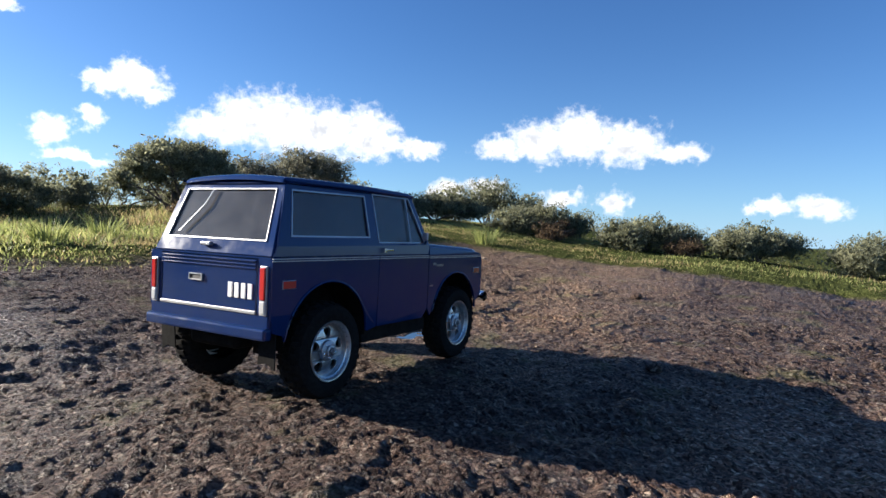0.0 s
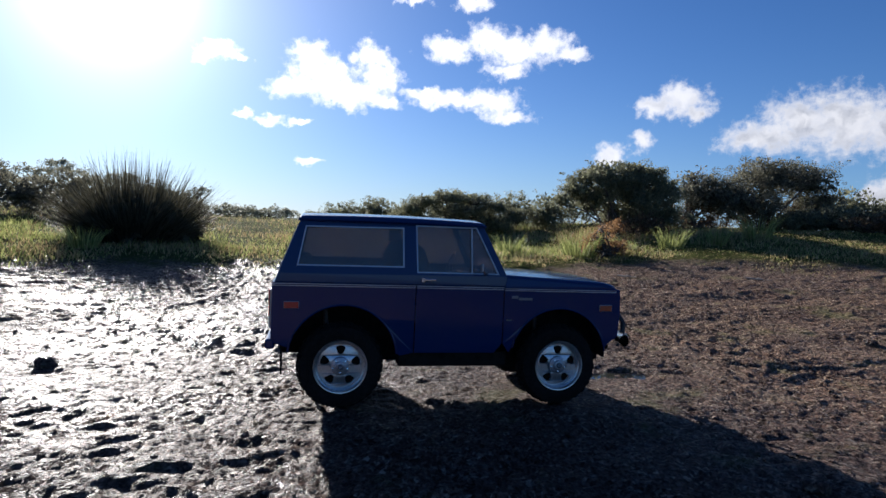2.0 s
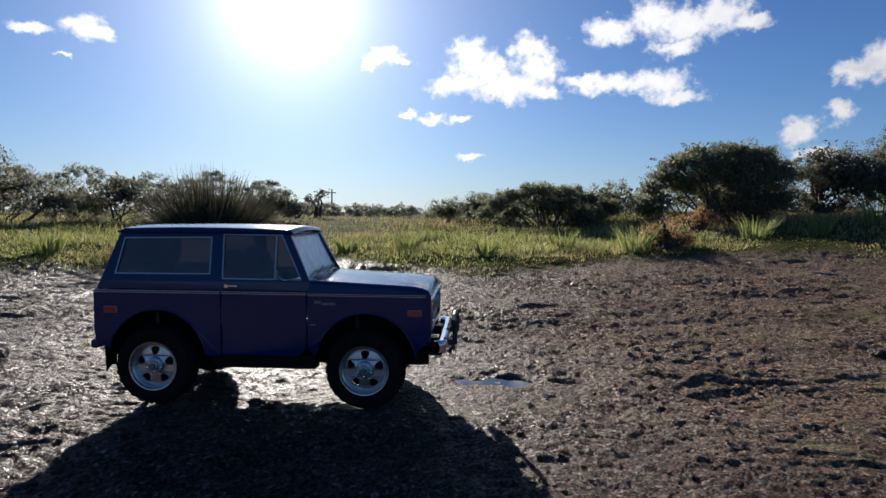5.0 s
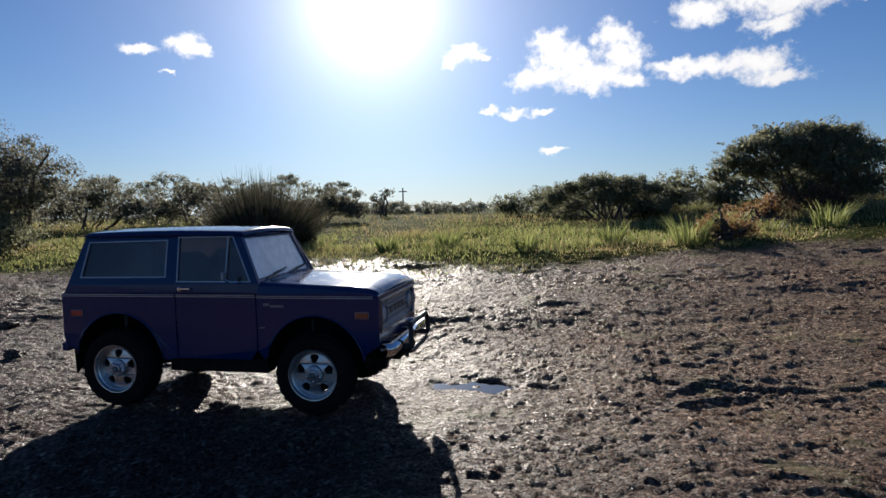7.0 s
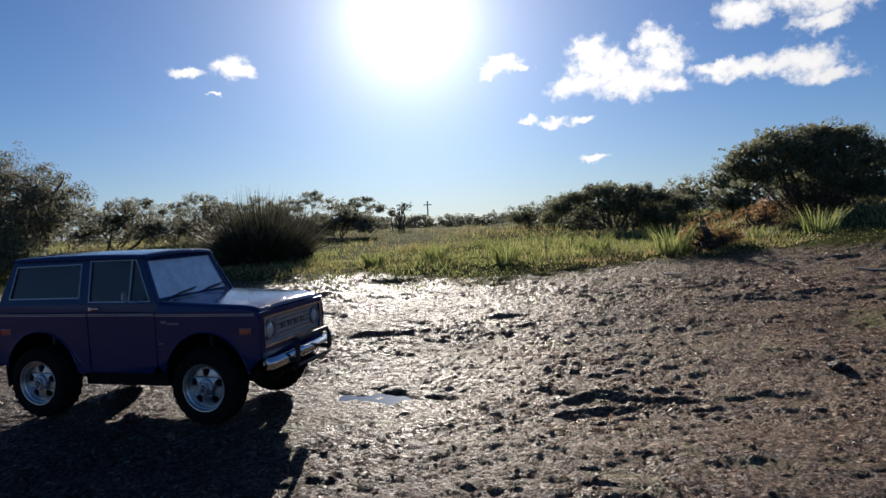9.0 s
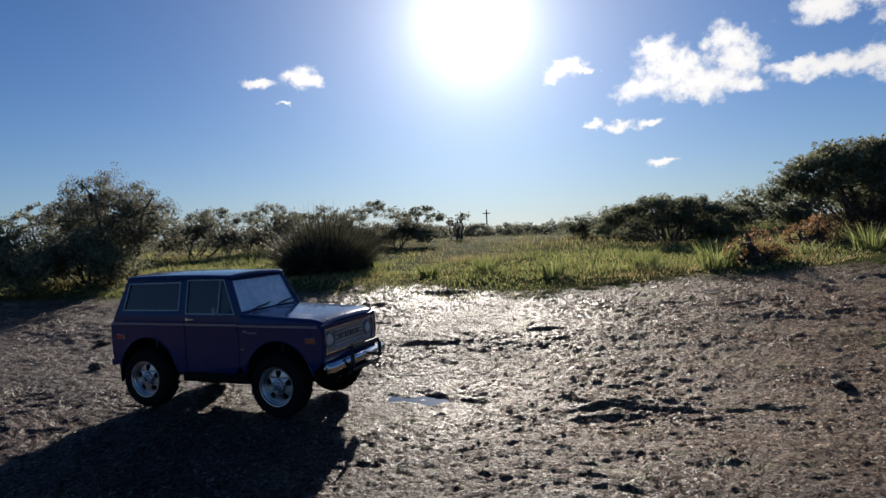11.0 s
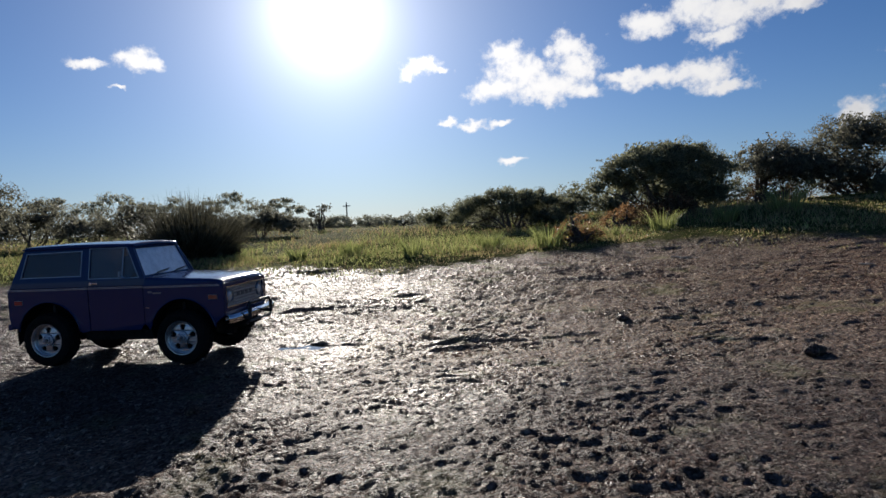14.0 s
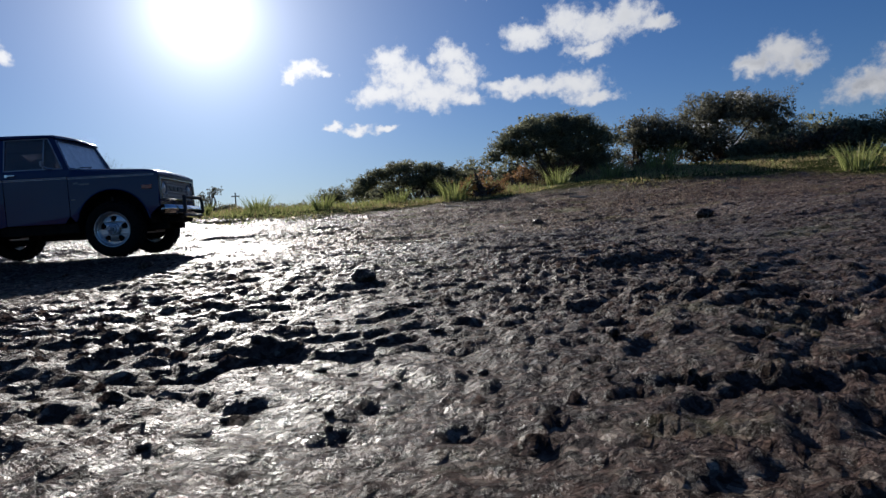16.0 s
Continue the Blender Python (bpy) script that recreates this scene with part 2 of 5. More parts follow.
def make_leaf(name, dark, light, sheen=0.5, through_light=0.55):
    m, k, b = material(name)
    rnd = k.add("ShaderNodeNewGeometry").outputs["Random Per Island"]
    n = k.noise(place(k), 0.9, 3.0)
    f = k.math("ADD", k.math("MULTIPLY", rnd, 0.6), k.math("MULTIPLY", n, 0.4))
    c = k.mix(k.range(f, 0.2, 0.85), dark, light)
    k.put(b.inputs["Base Color"], c)
    b.inputs["Roughness"].default_value = sheen
    b.inputs["Specular IOR Level"].default_value = 0.15
    out = [n for n in k.tree.nodes if n.type == "OUTPUT_MATERIAL"][0]
    t = k.add("ShaderNodeBsdfTranslucent")
    k.put(t.inputs[0], c)
    s = k.add("ShaderNodeMixShader")
    s.inputs[0].default_value = through_light
    k.tree.links.new(b.outputs[0], s.inputs[1])
    k.tree.links.new(t.outputs[0], s.inputs[2])
    k.tree.links.new(s.outputs[0], out.inputs[0])
    return m


MUD = make_mud()
LEAF = make_leaf("leaf", (0.11, 0.115, 0.075), (0.31, 0.31, 0.19))
LEAF_GREY = make_leaf("leaf_grey", (0.085, 0.085, 0.065), (0.25, 0.24, 0.17))
GRASS = make_leaf("grass", (0.15, 0.18, 0.055), (0.42, 0.44, 0.16))
GRASS_DRY = make_leaf("grass_dry", (0.22, 0.16, 0.08), (0.5, 0.4, 0.2))
REED = make_leaf("reed", (0.028, 0.027, 0.016), (0.15, 0.14, 0.095), 0.6, 0.3)
LEAF_BROWN = make_leaf("leaf_brown", (0.05, 0.036, 0.022), (0.19, 0.13, 0.08))
# far leaves paler and greyer: the haze of distance is put into the colour
LEAF_HAZED = make_leaf("leaf_hazed", (0.16, 0.165, 0.125), (0.4, 0.4, 0.3))
BARK = plain("bark", (0.075, 0.06, 0.05), 0.9, 0, 25, 0.4, 0.01)


# ---- mesh helpers ----
def mesh_np(name, verts, faces, mat, parent=None, smooth=False):
    """One mesh object from arrays; all faces have the same number of corners."""
    verts, faces = np.asarray(verts, dtype=np.float32), np.asarray(faces, dtype=np.int32)
    me = bpy.data.meshes.new(name)
    me.vertices.add(len(verts))
    me.vertices.foreach_set("co", verts.ravel())
    n = faces.shape[1]
    me.loops.add(faces.size)
    me.loops.foreach_set("vertex_index", faces.ravel())
    me.polygons.add(len(faces))
    me.polygons.foreach_set("loop_start", np.arange(0, faces.size, n, dtype=np.int32))
    me.polygons.foreach_set("loop_total", np.full(len(faces), n, dtype=np.int32))
    if smooth:
        me.polygons.foreach_set("use_smooth", np.ones(len(faces), dtype=bool))
    me.update(calc_edges=True)
    me.validate()
    me.materials.append(mat)
    ob = new(name, me)
    if parent:
        ob.parent = parent
    return ob


def value_noise(x, y, scale, seed):
    """Smooth noise from -1 to 1 on arrays."""
    rng = np.random.default_rng(seed)
    grid = rng.uniform(-1, 1, (256, 256))
    x, y = x * scale + 1000.3, y * scale + 1000.7
    i, j = np.floor(x).astype(int), np.floor(y).astype(int)
    u, v = x - i, y - j
    u, v = u * u * (3 - 2 * u), v * v * (3 - 2 * v)
    a, b = grid[i % 256, j % 256], grid[(i + 1) % 256, j % 256]
    c, d = grid[i % 256, (j + 1) % 256], grid[(i + 1) % 256, (j + 1) % 256]
    return (a * (1 - u) + b * u) * (1 - v) + (c * (1 - u) + d * u) * v


def lie(x, y):
    """Height of the smooth lie of the land."""
    x, y = np.asarray(x, dtype=float), np.asarray(y, dtype=float)
    up = np.clip(y - 1.8, 0, None)
    z = 0.085 * np.minimum(up, 9) + 0.035 * np.clip(up - 9, 0, 22)
    z = z - 0.05 * np.clip(-1.8 - y, 0, 16)
    z = z + 0.04 * np.clip(x - 7, 0, 20) * np.clip((y + 14) / 14, 0, 1)
    z = z + 0.02 * np.clip(-3 - x, 0, 15)
    z = np.minimum(z, 1.75)
    z = z + 0.055 * np.clip(x - 8, 0, 10) * np.clip((y - 9) / 7, 0, 1)
    return z + 0.10 * np.clip((y - edge_y(x)) / 1.6 + 0.3, 0, 1)


def edge_y(x):
    """Where the mud ends and the grass begins."""
    x = np.asarray(x, dtype=float)
    y = 9.3 + 0.16 * np.clip(x, -8, 9) - 0.32 * np.clip(x - 10, 0, 16) + 0.9 * value_noise(x, x * 0, 0.35, 5) + 0.35 * value_noise(x, x * 0, 1.7, 6)
    return y - 1.6 * np.exp(-((x - 4.0) / 2.2) ** 2)


POOLS = [(4.05, 0.5, 0.5, 0.27, 0.1)]   # hollows that hold water: x, y, radii, skew


def mounds(x, y, scale, seed, steep):
    """Separate crumbs of random height on a jittered grid, 0 to 1."""
    rng = np.random.default_rng(seed)
    jx, jy, top, wide = (rng.uniform(0, 1, (256, 256)) for _ in range(4))
    x, y = x * scale + 1000.0, y * scale + 1000.0
    i0, j0 = np.floor(x).astype(int), np.floor(y).astype(int)
    best = np.zeros_like(x)
    for di in (-1, 0, 1):
        for dj in (-1, 0, 1):
            i, j = i0 + di, j0 + dj
            a, b = i % 256, j % 256
            d2 = (x - i - jx[a, b]) ** 2 + (y - j - jy[a, b]) ** 2
            r = 0.35 + 0.45 * wide[a, b]
            best = np.maximum(best, np.clip(1 - d2 / r ** 2, 0, 1) ** 0.7 * top[a, b] ** steep)
    return best


def relief(x, y):
    """Crumbled mud over broken rock: many sizes of lump, long across the slope, with short worn ledges."""
    wx = value_noise(x, y, 0.8, 21) * 0.35 + value_noise(x, y, 2.7, 22) * 0.13 + value_noise(x, y, 7.0, 28) * 0.04
    wy = value_noise(x, y, 0.8, 23) * 0.35 + value_noise(x, y, 2.7, 24) * 0.13 + value_noise(x, y, 7.0, 29) * 0.04
    u, v = x + wx, (y + wy) * 1.5
    z = value_noise(x, y, 0.35, 11) * 0.06
    lumpy = np.clip(0.9 + 0.35 * value_noise(x, y, 0.55, 27), 0.65, 1.2)
    lumpy = lumpy * (1.0 + 0.25 * np.clip((-4.5 - y) / 2.5, 0, 1))
    rough = 0.034 * (0.4 - np.abs(value_noise(u * 0.8, v, 0.9, 12)))
    for i, (size, tall) in enumerate(((1.6, 0.016), (2.9, 0.014), (5.1, 0.016), (8.6, 0.017), (14.0, 0.0165), (21.0, 0.0135))):
        rough = rough + (1.15, -1.0)[i % 2] * tall * (0.36 - np.abs(value_noise(u * 0.7 + 3.1 * i, v, size, 40 + i))) + 0.5 * tall * value_noise(u, v * 0.9, size * 1.27, 50 + i)
    rough = rough + 0.008 * mounds(u * 0.8, v * 0.8, 6.6, 15, 1.8) + 0.009 * mounds(x * 0.85, y, 11.0, 16, 1.4)
    bed = value_noise(u * 0.32, v * 0.8, 0.8, 17) + 0.3 * value_noise(u, v, 1.7, 25) + 0.12 * value_noise(u, v, 4.3, 30)
    worn = np.clip(0.35 + 0.9 * value_noise(x, y, 0.6, 26), 0, 1)
    ledge = 0.021 * np.tanh(bed * 9) + 0.014 * np.tanh((bed - 0.38) * 10) + 0.014 * np.tanh((bed + 0.42) * 10)
    z = z + lumpy * rough + worn * ledge - 0.02
    pool = 0
    sx = x + 0.9 * wx + 0.2 * value_noise(x, y, 3.3, 31) + 0.1 * value_noise(x, y, 8.0, 33)
    sy = y + 0.5 * wy + 0.2 * value_noise(x, y, 3.3, 32) + 0.1 * value_noise(x, y, 8.0, 34)
    for px, py, rx, ry, skew in POOLS:
        pool = pool + np.exp(-(((sx - px) / rx) ** 2 + ((sy - py + skew * (sx - px)) / ry) ** 2))
    return z * (1 - 0.45 * np.minimum(pool, 1)) - 0.02 - 0.10 * np.minimum(pool, 1)


def height(x, y):
    rough = relief(x, y)
    flat = np.exp(-(((x - 1.2) / 2.4) ** 4 + (y / 1.3) ** 4))
    return lie(x, y) + rough * (1 - 0.3 * flat)


def sheet(xs, ys, fn):
    gx, gy = np.meshgrid(xs, ys)
    z = fn(gx, gy)
    v = np.stack([gx, gy, z], -1).reshape(-1, 3)
    w = len(xs)
    i = (np.arange(len(ys) - 1)[:, None] * w + np.arange(w - 1)[None]).ravel()
    return v, np.stack([i, i + 1, i + w + 1, i + w], -1)


def spaced(stops):
    out = []
    for (a, s), (b, _) in zip(stops, stops[1:]):
        out += list(np.arange(a, b - s * 0.5, s))
    return np.array(out + [stops[-1][0]])


def ground():
    xs = spaced([(-2500, 400), (-500, 60), (-80, 8), (-24, 0.4), (-10, 0.09), (-4, 0.032), (10, 0.055), (15, 0.1), (21, 0.4), (30, 2.0), (80, 10), (500, 100), (2500, 1)])
    ys = spaced([(-2500, 400), (-500, 60), (-60, 6), (-22, 0.5), (-16, 0.16), (-12.5, 0.08), (-10.5, 0.045), (-8.5, 0.034), (1.5, 0.05), (8, 0.08), (13.0, 0.3), (18, 0.6), (40, 4), (120, 30), (500, 200), (2500, 1)])

    def fn(x, y):
        near = np.clip((60 - np.abs(x)) / 30, 0, 1) * np.clip((45 - np.abs(y)) / 20, 0, 1)
        return lie(x, y) + (height(x, y) - lie(x, y)) * near
    v, f = sheet(xs, ys, fn)
    ob = mesh_np("ground", v, f, MUD, smooth=True)
    return tagged(ob, "wet churned brown mud over rock, crusted with clods", "ground", kind="structure")


ground()


def blades(name, roots, length, width, lean, seed, mat, droop=0.5, parent=None):
    """Grass blades: two-segment tapering strips that bend over."""
    rng = np.random.default_rng(seed)
    n = len(roots)
    ang = rng.uniform(0, 2 * np.pi, n)
    L = length * rng.uniform(0.55, 1.15, n)
    t = lean * rng.uniform(0.2, 1.0, n)
    out = np.stack([np.cos(ang), np.sin(ang), np.zeros(n)], 1)
    face = rng.uniform(0, np.pi, n)
    side = np.stack([np.cos(face), np.sin(face), np.zeros(n)], 1) * (width * rng.uniform(0.6, 1.3, n))[:, None] * 0.5
    up = np.array([0, 0, 1.0])
    p0 = roots
    p1 = p0 + (out * np.sin(t)[:, None] + up * np.cos(t)[:, None]) * (L * 0.55)[:, None]
    t2 = t + droop * rng.uniform(0.4, 1.2, n)
    p2 = p1 + (out * np.sin(t2)[:, None] + up * np.cos(t2)[:, None]) * (L * 0.45)[:, None]
    v = np.stack([p0 - side, p0 + side, p1 + side * 0.75, p1 - side * 0.75, p2 + side * 0.1, p2 - side * 0.1], 1).reshape(-1, 3)
    i = np.arange(n)[:, None] * 6
    f = np.concatenate([i + np.array([[0, 1, 2, 3]]), i + np.array([[3, 2, 4, 5]])])
    return mesh_np(name, v, f, mat, parent)


def grass_field():
    rng = np.random.default_rng(3)
    n = 135000
    x = rng.uniform(-34, 38, n)
    d = rng.exponential(8.0, n)
    y = edge_y(x) + d - 1.1 * rng.uniform(0, 1, n) ** 3
    far = rng.uniform(0, 1, n) < 0.09
    y = np.where(far, rng.uniform(-17, 12, n), y)
    x = np.where(far, 19.5 + 0.6 * value_noise(y, y * 0, 0.4, 35) + d, x)
    patch = value_noise(x, y, 0.35, 31)
    keep = (y < 48) & (rng.uniform(-1.1, 1, n) < patch + 0.6)
    x, y, d, patch = x[keep], y[keep], d[keep], patch[keep]
    z = height(x, y) - 0.03
    r = np.stack([x, y, z], 1)
    dry = rng.uniform(0, 1, len(x)) < 0.14 + 0.55 * np.clip(0.5 + 1.6 * value_noise(x, y, 0.22, 33), 0, 1)
    tall = 0.10 + 0.20 * np.clip(d / 6, 0, 1) + 0.12 * np.clip(patch, 0, 1)
    tall = np.where(x > 19, 0.6, 1.0) * tall * np.clip(0.85 + 0.8 * value_noise(x, y, 0.5, 36) + 0.3 * value_noise(x, y, 1.6, 37), 0.4, 1.6)
    for name, sel, mat, lab in (("grass", ~dry, GRASS, "fresh green knee-high grass along the mud's edge"), ("dry_grass", dry, GRASS_DRY, "straw-coloured dry grass among the green")):
        ob = blades(name, r[sel], tall[sel], 0.027, 0.5, 7, mat, 0.7)
        tagged(ob, lab, "grass", kind="stuff")


grass_field()


# ---- plants ----
def tube(points, radii, sides=6):
    points, radii = np.asarray(points, dtype=float), np.asarray(radii, dtype=float)
    way = np.gradient(points, axis=0)
    way /= np.linalg.norm(way, axis=1, keepdims=True) + 1e-9
    ref = np.where(np.abs(way[:, 2:3]) > 0.9, np.array([[1.0, 0, 0]]), np.array([[0, 0, 1.0]]))
    a = np.cross(way, ref)
    a /= np.linalg.norm(a, axis=1, keepdims=True) + 1e-9
    b = np.cross(way, a)
    th = np.arange(sides) * 2 * np.pi / sides
    ring = a[:, None] * np.cos(th)[None, :, None] + b[:, None] * np.sin(th)[None, :, None]
    v = (points[:, None] + ring * radii[:, None, None]).reshape(-1, 3)
    n = len(points)
    f = [[i * sides + j, i * sides + (j + 1) % sides, (i + 1) * sides + (j + 1) % sides, (i + 1) * sides + j] for i in range(n - 1) for j in range(sides)]
    return v, np.array(f)


def joined(pieces):
    vs, fs, n = [], [], 0
    for v, f in pieces:
        vs.append(v)
        fs.append(np.asarray(f) + n)
        n += len(v)
    return np.concatenate(vs), np.concatenate(fs)


def leaf_cloud(centres, spread, per, size, rng):
    """Leaves, as small folded lozenges, packed towards the skin of round clumps."""
    m = len(centres)
    wide = rng.uniform(0.65, 1.45, m) * spread * 1.75
    c = np.repeat(centres, per, axis=0)
    n = len(c)
    o = rng.normal(0, 1, (n, 3))
    o /= np.linalg.norm(o, axis=1, keepdims=True)
    r = rng.uniform(0, 1, n) ** 0.42 * np.repeat(wide, per)
    p = c + o * r[:, None] * np.array([1.0, 1.0, 0.72])
    d = rng.normal(0, 1, (n, 3)) + o * 0.9 + np.array([0, 0, 0.3])
    d /= np.linalg.norm(d, axis=1, keepdims=True)
    s = np.cross(d, rng.normal(0, 1, (n, 3)))
    s /= np.linalg.norm(s, axis=1, keepdims=True) + 1e-9
    L = (size * rng.uniform(0.6, 1.4, n))[:, None]
    v = np.stack([p - d * L * 0.5, p + s * L * 0.26, p + d * L * 0.5, p - s * L * 0.26], 1).reshape(-1, 3)
    return v, np.arange(n * 4).reshape(-1, 4)


def shrub(name, x, y, lobes, seed, label, category="bush", mat=None, clumps=320, per=40, leaf=0.13, spread=0.2, stems=9, bare=0.25, group="", core=0):
    """A woody plant: limbs that fork from the ground and a crown of many leaf clumps. lobes: (dx, dy, dz, rx, ry, rz)."""
    rng = np.random.default_rng(seed)
    z0 = float(lie(x, y)) - 0.1
    base = new(name)
    base.location = (x, y, z0)
    vol = np.array([l[3] * l[4] * l[5] for l in lobes]) ** 0.7
    pick = rng.choice(len(lobes), clumps, p=vol / vol.sum())
    L = np.array(lobes, dtype=float)[pick]
    d = rng.normal(0, 1, (clumps, 3))
    d /= np.linalg.norm(d, axis=1, keepdims=True)
    r = rng.uniform(0.35, 1.0, clumps) ** 0.4 * rng.uniform(0.82, 1.1, clumps)
    c = L[:, :3] + d * r[:, None] * L[:, 3:]
    c = c[c[:, 2] > bare * rng.uniform(0.5, 1.3, len(c))]
    v, f = leaf_cloud(c, spread, per, leaf, rng)
    # loose sprigs that break the outline
    far = rng.choice(len(c), max(4, len(c) // 3))
    mid = L[:, :3].mean(0)
    tips = c[far] + (c[far] - mid) * rng.uniform(0.06, 0.2, (len(far), 1)) + rng.normal(0, 0.12, (len(far), 3))
    tips = tips[tips[:, 2] > bare]
    v1, f1 = leaf_cloud(tips, spread * 0.5, max(8, per // 4), leaf * 0.9, rng)
    v, f = np.concatenate([v, v1]), np.concatenate([f, f1 + len(v)])
    if core:
        # the shaded inside of the crown: coarse sprays
        L = np.array(lobes, dtype=float)[rng.choice(len(lobes), core, p=vol / vol.sum())]
        d = rng.normal(0, 1, (core, 3))
        d /= np.linalg.norm(d, axis=1, keepdims=True)
        inner = L[:, :3] + d * rng.uniform(0, 0.8, (core, 1)) * L[:, 3:]
        inner = inner[inner[:, 2] > bare]
        v2, f2 = leaf_cloud(inner, spread, 5, leaf * 2.6, rng)
        v, f = np.concatenate([v, v2]), np.concatenate([f, f2 + len(v)])
    v[:, 2] = np.maximum(v[:, 2], 0.02)
    mesh_np("crown", v, f, mat or LEAF, base)
    pieces = []
    for s in range(stems):
        to = c[rng.integers(len(c))]
        foot = np.array([rng.normal(0, 0.25) + to[0] * 0.12, rng.normal(0, 0.25) + to[1] * 0.12, 0.0])
        k = np.linspace(0, 1, 7)[:, None]
        bend = np.array([rng.normal(0, 0.2), rng.normal(0, 0.2), 0.25 * to[2]])
        pts = foot + (to - foot) * k + bend * np.sin(np.pi * k)
        pts[1:-1] += rng.normal(0, 0.05, (5, 3))
        w = rng.uniform(0.05, 0.1) * (0.6 + 0.12 * to[2])
        pieces.append(tube(pts, w * (1 - 0.8 * k[:, 0])))
        for _ in range(3):
            j = rng.integers(2, 5)
            e = pts[j] + (c[rng.integers(len(c))] - pts[j]) * 0.35
            pieces.append(tube(np.stack([pts[j], (pts[j] + e) / 2 + rng.normal(0, 0.05, 3), e]), np.array([w * 0.45, w * 0.3, w * 0.1]), 5))
    v, f = joined(pieces)
    mesh_np("trunk", v, f, BARK, base, True)
    return tagged(base, label, category, group)


# the large spreading tree on the grass bank, and the one beyond it
shrub("tree", 14.4, 20.5, [(-3.1, 0, 1.6, 0.6, 0.9, 0.42), (-2.5, 0, 2.15, 0.7, 1.0, 0.4), (-1.9, 0.2, 2.7, 0.75, 1.2, 0.42), (-0.9, 0.3, 3.05, 0.9, 1.5, 0.5), (0.4, 0, 3.2, 0.8, 1.4, 0.42), (1.3, 0.2, 2.95, 1.0, 1.5, 0.52), (-0.3, 0, 2.5, 1.9, 1.6, 0.7), (-1.7, 0, 1.75, 0.9, 1.0, 0.5), (2.5, 0.4, 2.3, 1.2, 1.4, 0.75), (0.7, 0, 1.9, 2.1, 1.7, 1.05), (2.2, 0.2, 1.1, 1.7, 1.5, 0.8), (0.5, 0.3, 0.9, 1.6, 1.3, 0.7)],
      41, "dark spreading coastal tree with many stems on the grass bank", "tree", clumps=350, per=150, leaf=0.07, spread=0.17, stems=20, bare=0.35, core=3000)
shrub("tree", 23.6, 22.0, [(-3.0, 0, 1.8, 2.0, 1.8, 1.2), (0.2, 0, 2.9, 2.4, 2.0, 1.2), (2.8, 0.2, 2.8, 1.9, 1.8, 1.2), (-1.2, 0, 1.4, 2.8, 1.8, 1.1), (3.4, 0, 1.4, 1.8, 1.6, 1.0)],
      42, "grey-green gum with bare pale stems above scrub", "tree", mat=LEAF_GREY, clumps=330, per=110, leaf=0.075, spread=0.19, stems=14, bare=0.1, core=3000)
shrub("small_tree", 19.4, 22.5, [(-0.4, 0, 2.2, 0.9, 0.8, 0.7), (0.6, 0.1, 2.7, 0.7, 0.7, 0.6), (1.3, 0, 1.9, 0.7, 0.6, 0.6)],
      43, "slender open-crowned sapling beside the large tree", "tree", mat=LEAF_GREY, clumps=70, per=22, leaf=0.16, spread=0.18, stems=9, bare=0.9)
# a lower crown of the same kind further back, leaning to the light
shrub("tree", 7.2, 24.5, [(-3.2, 0, 0.9, 0.7, 0.9, 0.35), (-2.7, 0, 1.4, 0.8, 1.0, 0.35), (-1.9, 0.2, 1.8, 0.9, 1.1, 0.35), (-0.6, 0, 2.1, 1.0, 1.2, 0.35), (0.8, 0.2, 2.0, 1.1, 1.2, 0.36), (2.1, 0, 1.7, 0.8, 1.1, 0.36), (0.0, 0, 1.4, 1.9, 1.3, 0.5), (3.0, 0.2, 1.3, 0.7, 0.9, 0.4), (1.8, 0, 0.8, 1.5, 1.2, 0.5)],
      44, "low dark spreading tree with bare forked stems behind the grass", "tree", clumps=200, per=130, leaf=0.075, spread=0.17, stems=18, bare=0.4, core=1100)
# scrub at the right-hand end of the mud
for i, (x, y, s) in enumerate([(25.5, 19.0, 0.6), (29.0, 15.5, 0.9), (31.0, 9.0, 1.05), (32.5, 3.0, 1.05), (35.0, -2.5, 1.1), (37.5, -8.5, 1.2), (34.0, 14.0, 1.6), (38.0, -15.0, 1.2)]):
    shrub("scrub_bush", x, y, [(-1.7 * s, 1.2, 0.9 * s, 1.6 * s, 1.6, 0.9 * s), (0.3, 0.0, 1.15 * s, 1.7 * s, 1.9, 1.0 * s), (2.0 * s, -1.4, 0.9 * s, 1.5 * s, 1.7, 0.85 * s)],
          50 + i, "dense dark green scrub bush at the mud's edge", clumps=235, per=50, leaf=0.1, spread=0.2, stems=8, bare=0.05, core=900, group="scrub bushes")
# brown undergrowth
for i, (x, y, s) in enumerate([(19.6, 22.4, 1.0), (24.4, 22.0, 1.1), (25.5, 16.5, 0.8), (29.4, 7.6, 0.8), (31.6, 1.0, 0.7), (14.0, 18.4, 0.7)]):
    shrub("undergrowth", x, y, [(-1.2 * s, 0, 0.6 * s, 1.1 * s, 1.0, 0.6 * s), (0.4, 0, 0.8 * s, 1.2 * s, 1.1, 0.7 * s), (1.5 * s, 0, 0.5 * s, 1.0 * s, 1.0, 0.5 * s)],
          150 + i, "low brown leggy undergrowth below the trees", "bush", LEAF_BROWN, clumps=90, per=45, leaf=0.1, spread=0.17, stems=22, bare=0.05, group="brown undergrowth")
